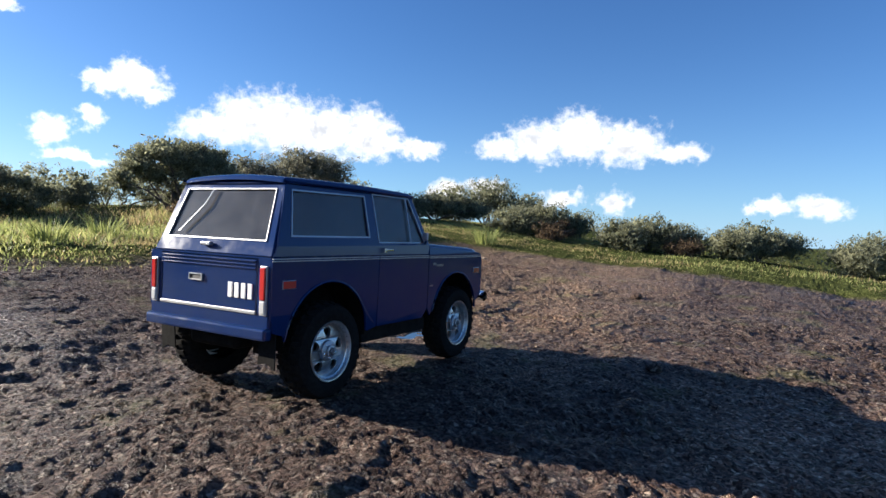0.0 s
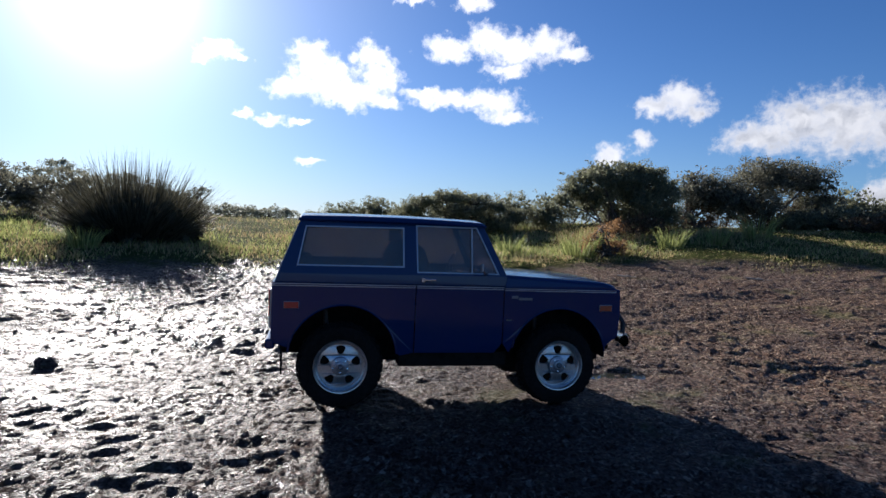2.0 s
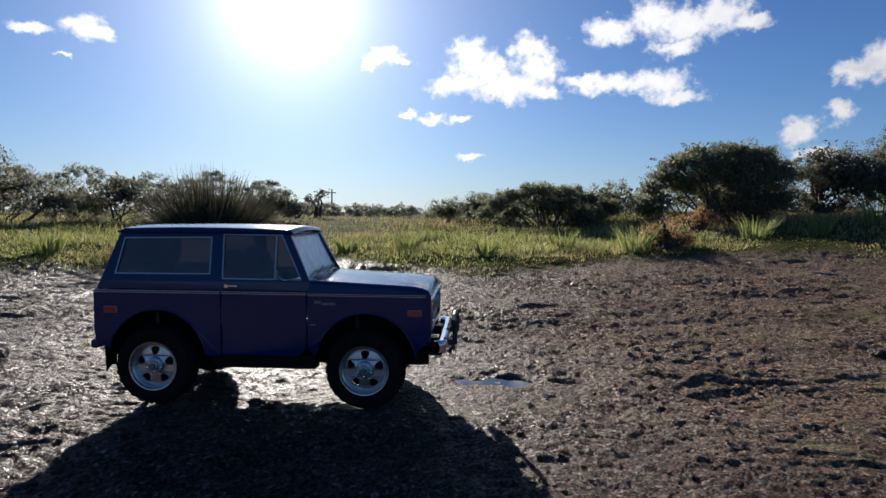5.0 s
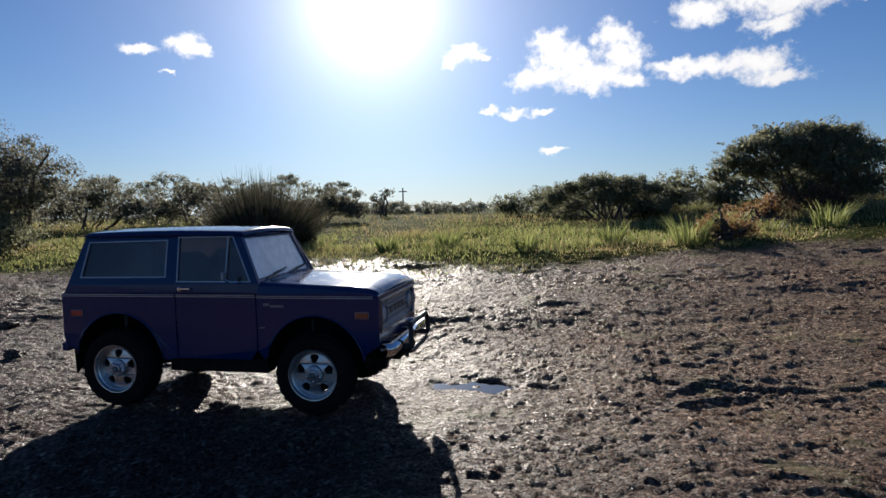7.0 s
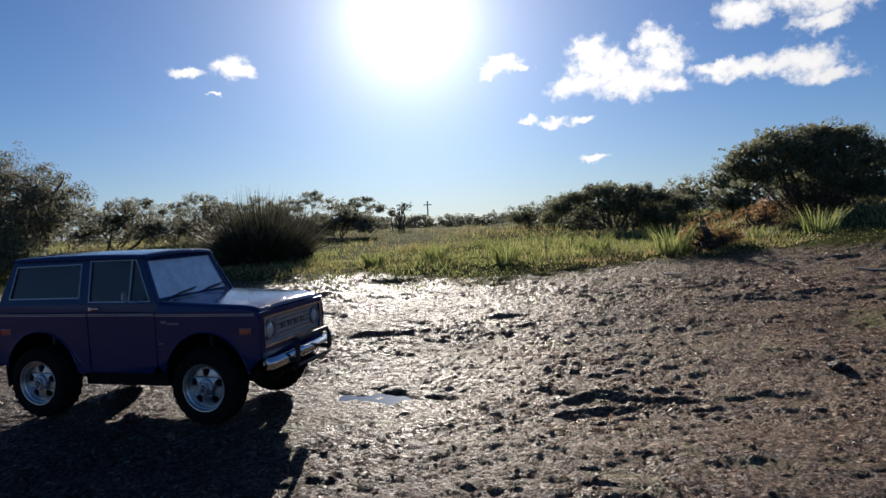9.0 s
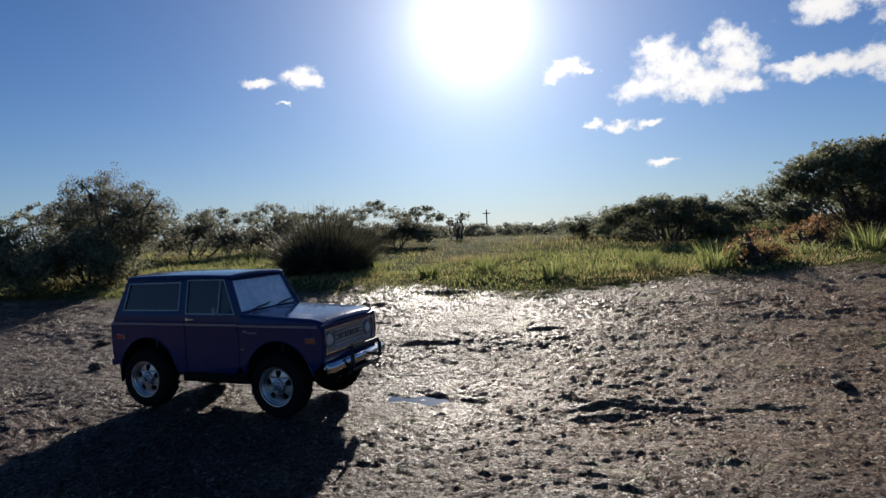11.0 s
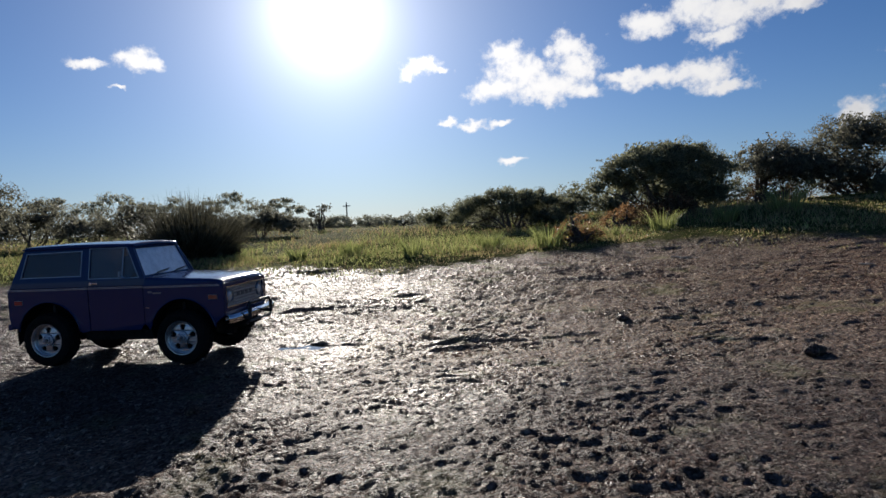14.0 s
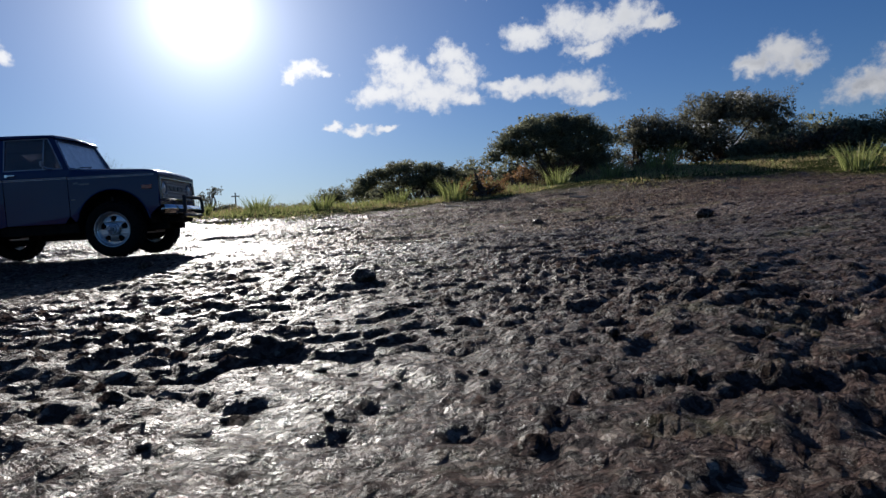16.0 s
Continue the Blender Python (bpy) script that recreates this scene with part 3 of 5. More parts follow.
# low scrub behind the grass
for i, (x, y, s) in enumerate([(3.0, 34.0, 1.0), (7.2, 29.0, 1.1), (10.4, 27.5, 1.2), (15.5, 28.0, 1.2), (29.0, 22.0, 1.4)]):
    shrub("scrub_bush", x, y, [(-1.5 * s, 0, 0.8 * s, 1.5 * s, 1.3, 0.8 * s), (0.6, 0, 1.1 * s, 1.5 * s, 1.3, 0.9 * s), (2.2 * s, 0, 0.7 * s, 1.2 * s, 1.2, 0.7 * s)],
          60 + i, "low rounded scrub behind the grass", clumps=130, per=52, leaf=0.096, spread=0.19, stems=6, core=400, bare=0.05, group="low scrub")
# trees and bushes to the west
shrub("tree", -14.4, 11.6, [(-1.6, 0, 3.3, 1.7, 1.5, 1.4), (0.5, 0, 3.0, 1.4, 1.3, 1.2), (1.7, 0, 2.2, 1.1, 1.1, 1.1), (-0.5, 0, 1.8, 2.2, 1.5, 1.1), (-3.2, 0, 2.4, 1.6, 1.3, 1.4)],
      70, "upright dark green tree with open branching beside the grass", "tree", mat=LEAF_GREY, clumps=280, per=120, leaf=0.07, spread=0.19, stems=16, bare=0.5, core=700)
for i, (x, y, s) in enumerate([(-12.0, 25.0, 1.1), (-15.4, 23.5, 1.2), (-19.5, 21.0, 1.3), (-9.0, 27.5, 0.9), (-22.5, 16.0, 1.5)]):
    shrub("scrub_bush", x, y, [(-1.4 * s, 0, 0.9 * s, 1.3 * s, 1.2, 0.9 * s), (0.4, 0, 1.3 * s, 1.4 * s, 1.3, 0.9 * s), (1.9 * s, 0, 0.9 * s, 1.2 * s, 1.2, 0.7 * s)],
          80 + i, "rounded grey-green bush on the far side of the grass", mat=LEAF_GREY, clumps=130, per=52, leaf=0.096, spread=0.19, stems=6, core=400, bare=0.05, group="western bushes")
for i, (x, y, s) in enumerate([(-14.8, 9.9, 1.0), (-17.0, 7.6, 1.25), (-20.5, 5.6, 1.35)]):
    shrub("scrub_bush", x, y, [(-1.3 * s, 0, 1.0 * s, 1.3 * s, 1.2, 0.9 * s), (0.4, 0, 1.5 * s, 1.3 * s, 1.3, 0.9 * s), (1.5 * s, 0, 0.8 * s, 1.1 * s, 1.2, 0.7 * s)],
          180 + i, "dark dense bush beside the upright tree", clumps=170, per=52, leaf=0.096, spread=0.19, stems=8, bare=0.05, core=500, group="bushes by the upright tree")
# the distant line of gums, their leaf colour paled for haze
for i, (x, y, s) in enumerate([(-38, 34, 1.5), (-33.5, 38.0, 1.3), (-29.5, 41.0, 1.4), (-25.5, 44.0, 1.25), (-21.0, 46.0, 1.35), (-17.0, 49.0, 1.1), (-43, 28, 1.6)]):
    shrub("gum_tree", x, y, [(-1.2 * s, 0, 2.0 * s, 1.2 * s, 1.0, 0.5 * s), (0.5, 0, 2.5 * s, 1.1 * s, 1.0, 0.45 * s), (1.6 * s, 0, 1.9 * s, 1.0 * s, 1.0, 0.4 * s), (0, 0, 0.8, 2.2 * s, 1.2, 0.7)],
          90 + i, "distant flat-topped gum tree", "tree", mat=LEAF_HAZED, clumps=110, per=50, leaf=0.17, spread=0.2, stems=7, bare=0.2, group="distant gums")
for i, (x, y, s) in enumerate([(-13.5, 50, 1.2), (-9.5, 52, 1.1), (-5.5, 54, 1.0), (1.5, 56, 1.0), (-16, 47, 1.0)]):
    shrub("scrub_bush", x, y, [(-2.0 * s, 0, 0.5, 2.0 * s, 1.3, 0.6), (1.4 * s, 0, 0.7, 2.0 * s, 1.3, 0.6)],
          110 + i, "distant low scrub on the skyline", mat=LEAF_HAZED, clumps=100, per=50, leaf=0.17, spread=0.2, stems=4, bare=0.05, group="skyline scrub")
shrub("small_tree", -8.4, 37.0, [(-0.3, 0, 1.5, 0.6, 0.5, 0.4), (0.4, 0, 1.8, 0.6, 0.5, 0.3), (0.0, 0, 1.1, 0.7, 0.5, 0.4)],
      120, "thin sparse sapling on the skyline", "tree", mat=LEAF_GREY, clumps=26, per=16, leaf=0.16, spread=0.16, stems=7, bare=0.3)


def tuft(name, x, y, count, length, width, lean, seed, mat, radius, label, category="grass clump", droop=0.5, group=""):
    rng = np.random.default_rng(seed)
    a, r = rng.uniform(0, 2 * np.pi, count), radius * np.sqrt(rng.uniform(0, 1, count))
    px, py = x + r * np.cos(a), y + r * np.sin(a)
    roots = np.stack([px - x, py - y, lie(px, py) - float(lie(x, y)) - 0.05], 1)
    ob = blades(name, roots, length, width, lean, seed, mat, droop)
    ob.location = (x, y, float(lie(x, y)))
    return tagged(ob, label, category, group)


def tussock(x, y):
    """A great dome of stiff rush, dark and dense within, its ends splayed against the light."""
    rng = np.random.default_rng(8)
    base = new("tussock")
    base.location = (x, y, float(lie(x, y)) - 0.1)
    n = 8000
    a, r = rng.uniform(0, 2 * np.pi, n), 0.95 * np.sqrt(rng.uniform(0, 1, n))
    root = np.stack([r * np.cos(a) * 1.05, r * np.sin(a), np.zeros(n)], 1)
    lean = np.clip(r / 0.95 * 0.95 + rng.normal(0, 0.25, n), 0, 1.4)
    out = np.stack([np.cos(a + rng.normal(0, 0.35, n)), np.sin(a), np.zeros(n)], 1)
    L = (0.95 + 1.6 * rng.uniform(0, 1, n) ** 1.9) * (1.0 - 0.38 * lean)
    side = rng.normal(0, 1, (n, 3)) * np.array([1, 1, 0.1])
    side /= np.linalg.norm(side, axis=1, keepdims=True)
    side *= rng.uniform(0.005, 0.011, n)[:, None]
    up = np.array([0, 0, 1.0])
    pts, p, t = [root], root, lean * 0.75
    for s in range(4):
        p = p + (out * np.sin(t)[:, None] + up * np.cos(t)[:, None]) * (L / 4)[:, None]
        p[:, 2] = np.maximum(p[:, 2], 0.03)
        pts.append(p)
        t = t + lean * 0.17 + rng.normal(0, 0.03, n)
    w = [1, 1, 0.85, 0.6, 0.12]
    v = np.stack([q + sgn * side * k for q, k in zip(pts, w) for sgn in (-1, 1)], 1).reshape(-1, 3)
    i = np.arange(n)[:, None] * 10
    f = np.concatenate([i + np.array([[2 * s, 2 * s + 1, 2 * s + 3, 2 * s + 2]]) for s in range(4)])
    mesh_np("rush", v, f, REED, base)
    c = rng.normal(0, 1, (620, 3))
    c = c / np.linalg.norm(c, axis=1, keepdims=True) * rng.uniform(0.5, 1, (620, 1)) * np.array([1.35, 1.15, 1.2])
    c = c[c[:, 2] > 0.05]
    v, f = leaf_cloud(c, 0.1, 26, 0.2, rng)
    v[:, 2] = np.maximum(v[:, 2], 0.02)
    mesh_np("thatch", v, f, REED, base)
    base.scale = (1.4, 1.4, 1.2)
    tagged(base, "great dark dome of rush with splayed spiky ends", "tussock")


tussock(-5.8, 13.6)


# ---- the off-road vehicle ----
from mathutils.geometry import tessellate_polygon


def make_paint(name="blue_paint", beads=False):
    m, k, b = material(name)
    p = place(k)
    dust = k.noise(p, 3.0, 6.0, 0.65)
    fine = k.noise(p, 60.0, 4.0, 0.6)
    c = k.mix(k.range(dust, 0.35, 0.8, 0.0, 0.13), (0.005, 0.021, 0.088), (0.045, 0.05, 0.065))
    k.put(b.inputs["Base Color"], c)
    b.inputs["Specular IOR Level"].default_value = 0.3
    k.put(b.inputs["Roughness"], k.range(dust, 0.3, 0.75, 0.07, 0.16) if beads else k.range(dust, 0.3, 0.75, 0.07, 0.2))
    b.inputs["Coat Weight"].default_value, b.inputs["Coat Roughness"].default_value = 0.03 if beads else 0.12, 0.1
    if beads:
        # standing drops of rain
        drop = k.range(cells(k, k.vec("ADD", p, k.vec("MULTIPLY", k.noise(p, 14.0, 2.0, 0.5, colour=True), (0.05, 0.05, 0.05))), 26.0), 0.42, 0.12)
        wet_patch = k.range(k.noise(p, 4.0, 3.0, 0.6), 0.45, 0.6)
        bump(k, b, k.math("ADD", k.math("MULTIPLY", k.math("MULTIPLY", drop, wet_patch), 1.0), k.math("MULTIPLY", fine, 0.1)), 0.4, 0.004)
    else:
        bump(k, b, fine, 0.05, 0.002)
    return m


def make_glass(name, film):
    m, k, b = material(name)
    k.tree.nodes.remove(b)
    out = [n for n in k.tree.nodes if n.type == "OUTPUT_MATERIAL"][0]
    clear = k.add("ShaderNodeBsdfTransparent")
    spots = k.range(k.noise(place(k), 46.0, 2.0, 0.5), 0.6, 0.68, 0.0, 0.9 * film)
    grime = k.math("MAXIMUM", k.noise(place(k), 6.0, 5.0, 0.65), spots)
    k.put(clear.inputs[0], k.mix(k.range(grime, 0.35, 0.7), (0.47, 0.45, 0.46), (0.36, 0.35, 0.355)))
    gloss = k.add("ShaderNodeBsdfGlossy")
    gloss.inputs["Roughness"].default_value = 0.06 + 0.22 * film
    # white scatter for dust; at film 1.0 it also paints in reflected sky
    through_it, on_it, dust = k.add("ShaderNodeBsdfTranslucent"), k.add("ShaderNodeBsdfDiffuse"), k.add("ShaderNodeMixShader")
    through_it.inputs[0].default_value = on_it.inputs[0].default_value = (0.9, 0.88, 0.86, 1)
    dust.inputs[0].default_value = 0.6
    k.tree.links.new(through_it.outputs[0], dust.inputs[1])
    k.tree.links.new(on_it.outputs[0], dust.inputs[2])
    fr = k.add("ShaderNodeFresnel")
    fr.inputs[0].default_value = 1.5 + film
    a = k.add("ShaderNodeMixShader")
    k.put(a.inputs[0], k.range(grime, 0.3, 0.7, film * 0.5, film))
    k.tree.links.new(clear.outputs[0], a.inputs[1])
    k.tree.links.new(dust.outputs[0], a.inputs[2])
    s = k.add("ShaderNodeMixShader")
    k.put(s.inputs[0], k.math("MAXIMUM", fr.outputs[0], film * film * 0.5))
    k.tree.links.new(a.outputs[0], s.inputs[1])
    k.tree.links.new(gloss.outputs[0], s.inputs[2])
    k.tree.links.new(s.outputs[0], out.inputs[0])
    return m


PAINT = make_paint()
PAINT_WET = make_paint("blue_paint_with_drops", True)
GLASS = make_glass("tinted_glass", 0.1)
# windscreen film: dust and drops, with the sky's reflection painted in
FILMED = make_glass("pale_filmed_glass", 1.0)
CHROME = plain("chrome", (0.72, 0.73, 0.75), 0.13, 1.0, 40, 0.08)
SATIN = plain("satin_trim", (0.34, 0.35, 0.38), 0.4, 0.8, 60, 0.15)
GRILLE = plain("worn_silver", (0.44, 0.44, 0.44), 0.4, 0.5, 50, 0.15)
ALLOY = plain("polished_alloy", (0.54, 0.54, 0.54), 0.33, 0.9, 50, 0.15)
GREY = plain("grey_metal", (0.3, 0.3, 0.31), 0.4, 0.6, 50, 0.15)
DULL = plain("dull_badge", (0.16, 0.165, 0.18), 0.4, 0.5, 50, 0.1)
RUBBER = plain("rubber", (0.013, 0.0125, 0.012), 0.85, 0, 30, 0.35, 0.003)
BLACK = plain("black_plastic", (0.012, 0.012, 0.013), 0.5, 0, 50, 0.2)
UNDER = plain("muddy_underside", (0.012, 0.011, 0.01), 0.9, 0, 12, 0.5, 0.004)
for m in (RUBBER, UNDER):
    m.node_tree.nodes["Principled BSDF"].inputs["Specular IOR Level"].default_value = 0.04
RED = plain("red_lens", (0.42, 0.018, 0.015), 0.2, 0, 40, 0.1, 0, 0.5)
AMBER = plain("amber_lens", (0.4, 0.07, 0.025), 0.25, 0, 40, 0.1, 0, 0.5)
CLEAR = plain("clear_lens", (0.6, 0.6, 0.58), 0.15, 0.2, 40, 0.08, 0, 0.6)
WHITE = plain("white_lettering", (0.75, 0.75, 0.74), 0.4, 0, 40, 0.05)

# a radio-controlled model wagon, set out here at full-car size
car = new("off_road_vehicle")
tagged(car, "dark blue radio-controlled model of a two-door off-road wagon with chrome slot wheels standing on mud", "car")


def part(name, piece, mat, parent=None, label="", smooth=False, bevel=0.0):
    """One mesh from vertices and faces (or several such pieces) as a part of the vehicle."""
    v, f = piece if isinstance(piece, tuple) else joined(piece)
    bm = bmesh.new()
    vs = [bm.verts.new(p) for p in np.asarray(v, dtype=float)]
    for q in f:
        try:
            bm.faces.new([vs[int(i)] for i in q])
        except ValueError:
            pass
    bmesh.ops.remove_doubles(bm, verts=bm.verts, dist=0.0004)
    bmesh.ops.recalc_face_normals(bm, faces=bm.faces)
    me = bpy.data.meshes.new(name)
    if smooth:
        for q in bm.faces:
            q.smooth = True
        for e in bm.edges:
            if len(e.link_faces) == 2 and e.calc_face_angle(0) > radians(38):
                e.smooth = False
    bm.to_mesh(me)
    bm.free()
    me.materials.append(mat)
    ob = new(name, me)
    ob.parent = parent or car
    if bevel:
        mod = ob.modifiers.new("edge", "BEVEL")
        mod.width, mod.segments, mod.limit_method, mod.angle_limit = bevel, 2, "ANGLE", radians(45)
    if label:
        ob["label"] = label
    return ob


def block(a, b):
    (x0, y0, z0), (x1, y1, z1) = a, b
    v = np.array([(x, y, z) for x in (x0, x1) for y in (y0, y1) for z in (z0, z1)])
    return v, np.array([[0, 1, 3, 2], [4, 6, 7, 5], [0, 4, 5, 1], [2, 3, 7, 6], [0, 2, 6, 4], [1, 5, 7, 3]])


def plate(outer, holes, to, depth):
    """A sheet of metal with holes. to(u, v) gives its place; depth is the way to its inner face."""
    loops = [list(outer)] + [list(h) for h in holes]
    tris = tessellate_polygon([[Vector((u, v, 0)) for u, v in l] for l in loops])
    flat = [p for l in loops for p in l]
    front = np.array([to(u, v) for u, v in flat], dtype=float)
    n = len(flat)
    vs = np.concatenate([front, front + np.array(depth, dtype=float)])
    fs = [tuple(t) for t in tris] + [(t[2] + n, t[1] + n, t[0] + n) for t in tris]
    at = 0
    for l in loops:
        m = len(l)
        for i in range(m):
            a, b = at + i, at + (i + 1) % m
            fs += [(a, b, b + n), (a, b + n, a + n)]
        at += m
    return vs, np.array(fs)


def rim_of(loop, to, out, w, t):
    """A thin frame round a loop: w wide outward, t proud along out."""
    loop = np.array(loop, dtype=float)
    c = loop.mean(0)
    a, b = np.roll(loop, 1, 0), np.roll(loop, -1, 0)
    d1, d2 = loop - a, b - loop
    n1 = np.stack([d1[:, 1], -d1[:, 0]], 1) / np.linalg.norm(d1, axis=1, keepdims=True)
    n2 = np.stack([d2[:, 1], -d2[:, 0]], 1) / np.linalg.norm(d2, axis=1, keepdims=True)
    n = n1 + n2
    n /= (1 + (n1 * n2).sum(1))[:, None]
    s = np.sign(((loop - c) * n).sum())
    big = loop + n * s * w
    return plate([tuple(p) for p in big], [[tuple(p) for p in loop]], lambda u, v: np.array(to(u, v)) + np.array(out) * t, np.array(out) * -(t + 0.006))


def arc(cx, cz, r, a0, a1, n, flat=1.0):
    return [(cx + r * math.cos(radians(a0 + (a1 - a0) * i / n)), cz + flat * r * math.sin(radians(a0 + (a1 - a0) * i / n))) for i in range(n + 1)]


def revolve(profile, centre, sides=40):
    """profile: (radius, y) pairs, turned about the y axis through centre."""
    p = np.array(profile, dtype=float)
    th = np.arange(sides) * 2 * np.pi / sides
    v = np.stack([np.cos(th)[None] * p[:, :1], np.broadcast_to(p[:, 1:], (len(p), sides)), np.sin(th)[None] * p[:, :1]], -1) + np.array(centre)
    f = [[i * sides + j, i * sides + (j + 1) % sides, (i + 1) * sides + (j + 1) % sides, (i + 1) * sides + j] for i in range(len(p) - 1) for j in range(sides)]
    return v.reshape(-1, 3), np.array(f)


def crowned(xs, ys, fn):
    return sheet(np.array(xs), np.array(ys), fn)


HALF = 0.765  # half width of the body
BELT = 1.27


def side_y(z):
    """Distance of the body's skin from the middle, by height."""
    if z > BELT + 0.06:
        return HALF - 0.012 - (z - BELT - 0.06) * 0.215
    return HALF - 0.10 * max(0.0, 0.75 - z) ** 1.2


for s in (-1, 1):
    to = lambda u, v, s=s: (u, s * side_y(v), v)
    inn = (0, -s * 0.02, 0)
    # rear quarter with its round arch
    q = [(-0.66, 0.66), (-0.69, 0.80), (-0.69, BELT - 0.02), (-0.66, BELT), (0.745, BELT), (0.745, 0.9), (0.745, 0.56), (0.6, 0.53)] + [p for p in arc(0.02, 0.50, 0.555, 5, 172, 22)] + [(-0.53, 0.62)]
    quarter = part("rear_quarter_panel", plate(q, [], to, inn), PAINT, bevel=0.006)
    part("arch_lip", tube([(u, s * (side_y(v) + 0.004), v) for u, v in arc(0.02, 0.50, 0.552, 5, 172, 22)], np.full(23, 0.011), 6), PAINT, quarter, smooth=True)
    d = [(0.755, 0.56), (0.755, BELT), (1.70, BELT), (1.70, 0.66), (1.62, 0.56)]
    door = part("door", plate(d, [], to, inn), PAINT, bevel=0.005)
    part("door_handle", [block((0.83, s * (HALF + 0.002), 1.315), (0.95, s * (HALF + 0.03), 1.335)), block((0.80, s * (HALF - 0.012), 1.30), (0.84, s * (HALF + 0.026), 1.345))], CHROME, door, "chrome door handle", bevel=0.004)
    fpoly = [(1.71, 0.66), (1.71, BELT), (1.74, 1.36), (2.2, 1.335), (2.85, 1.295), (2.99, 1.275), (3.05, 1.21), (3.06, 1.0), (3.04, 0.74), (2.93, 0.66), (2.9, 0.62)] + arc(2.35, 0.50, 0.55, 8, 168, 22) + [(1.78, 0.56)]
    fender = part("front_wing", plate(fpoly, [], to, inn), PAINT, bevel=0.006)
    part("arch_lip", tube([(u, s * (side_y(v) + 0.004), v) for u, v in arc(2.35, 0.50, 0.547, 8, 168, 22)], np.full(23, 0.011), 6), PAINT, fender, smooth=True)
    part("sill", [block((0.60, s * 0.50, 0.40), (1.78, s * (HALF - 0.08), 0.555))], UNDER, bevel=0.015)
    # raised belt moulding with two bright lines
    part("belt_moulding", [block((-0.69, s * (HALF - 0.004), 1.235), (0.742, s * (HALF + 0.007), 1.243)), block((-0.69, s * (HALF - 0.004), 1.254), (0.742, s * (HALF + 0.007), 1.262))], SATIN, quarter, "twin bright stripe")
    part("belt_moulding", [block((0.757, s * (HALF - 0.004), 1.235), (1.698, s * (HALF + 0.007), 1.243)), block((0.757, s * (HALF - 0.004), 1.254), (1.698, s * (HALF + 0.007), 1.262))], SATIN, door, "twin bright stripe")
    part("belt_moulding", [block((1.712, s * (HALF - 0.004), 1.227), (3.0, s * (HALF + 0.007), 1.235)), block((1.712, s * (HALF - 0.004), 1.245), (3.0, s * (HALF + 0.007), 1.252))], SATIN, fender, "twin bright stripe")
    # cabin side with its window openings
    rear_win = [(-0.445, 1.45), (-0.375, 1.825), (0.605, 1.84), (0.61, 1.455)]
    front_win = [(0.77, 1.405), (0.755, 1.872), (1.395, 1.872), (1.625, 1.405)]
    cab = [(-0.665, BELT + 0.003), (-0.62, 1.36), (-0.455, 1.86), (-0.425, 1.905), (1.455, 1.905), (1.50, 1.86), (1.735, 1.375), (1.735, BELT + 0.003)]
    to2 = lambda u, v, s=s: (u, s * side_y(max(v, BELT + 0.07)), v)
    cabin = part("cabin_side", plate(cab, [rear_win, front_win], to2, (0, -s * 0.035, 0)), PAINT, bevel=0.004)
    out = (0, s, 0.2)
    for w in (rear_win, front_win):
        part("window_frame", rim_of(w, to2, out, 0.013, 0.006), SATIN, cabin, "bright metal window frame")
        part("window_pane", plate(w, [], lambda u, v, s=s: (u, s * (side_y(v) - 0.016), v), (0, -s * 0.004, 0)), GLASS, cabin, "dusty tinted glass")
    part("vent_window_post", tube([(1.345, s * (side_y(1.41) + 0.004), 1.405), (1.345, s * (side_y(1.87) + 0.004), 1.872)], (0.009, 0.009), 6), SATIN, cabin)
    # mirror
    mir = part("door_mirror", tube([(1.50, s * (HALF + 0.01), 1.395), (1.46, s * (HALF + 0.09), 1.40), (1.42, s * (HALF + 0.12), 1.45)], (0.016, 0.014, 0.013), 8), CHROME, None, "chrome mirror on a stalk", smooth=True)
    part("mirror_head", block((1.40, s * (HALF + 0.08), 1.43), (1.425, s * (HALF + 0.15), 1.515)), SATIN, mir, "dull metal mirror head", bevel=0.012)
    # side marker lamps and wing badge
    for x, z, lens, host, lab in ((-0.50, 1.045, RED, quarter, "red side marker"), (2.88, 1.055, AMBER, fender, "amber side marker")):
        mk = part("side_marker", block((x - 0.075, s * (HALF - 0.004), z - 0.036), (x + 0.075, s * (HALF + 0.007), z + 0.036)), SATIN, None, lab, bevel=0.004)
        part("lens", block((x - 0.07, s * (HALF + 0.002), z - 0.031), (x + 0.07, s * (HALF + 0.014), z + 0.031)), lens, mk, lab + " lens", bevel=0.004)
    part("wing_badge", [block((1.79, s * (HALF - 0.004), 1.145), (1.86, s * (HALF + 0.006), 1.175)), block((1.87, s * (HALF - 0.004), 1.13), (2.02, s * (HALF + 0.006), 1.155))], DULL, fender, "small dull metal wing badge")
    part("wing_badge", [block((1.74, s * (HALF - 0.004), 0.905), (1.80, s * (HALF + 0.006), 0.92))], DULL, fender, "small dull metal wing badge")
    # inner wheel housings
    for cx in (0.02, 2.35):
        part("wheel_housing", plate(arc(cx, 0.50, 0.555, 0, 180, 20), [], lambda u, v, s=s: (u, s * 0.40, v), (0, s * 0.02, 0)), UNDER)
        pts = arc(cx, 0.50, 0.557, 0, 180, 20)
        v = np.array([(u, y, w) for u, w in pts for y in (s * 0.40, s * (HALF - 0.03))])
        part("housing_liner", (v, np.array([[2 * i, 2 * i + 1, 2 * i + 3, 2 * i + 2] for i in range(20)])), UNDER, smooth=True)

# roof with a gentle crown and rolled edges
RX = np.concatenate([np.linspace(-0.462, -0.40, 6), np.linspace(-0.33, 1.40, 14), np.linspace(1.45, 1.512, 6)])
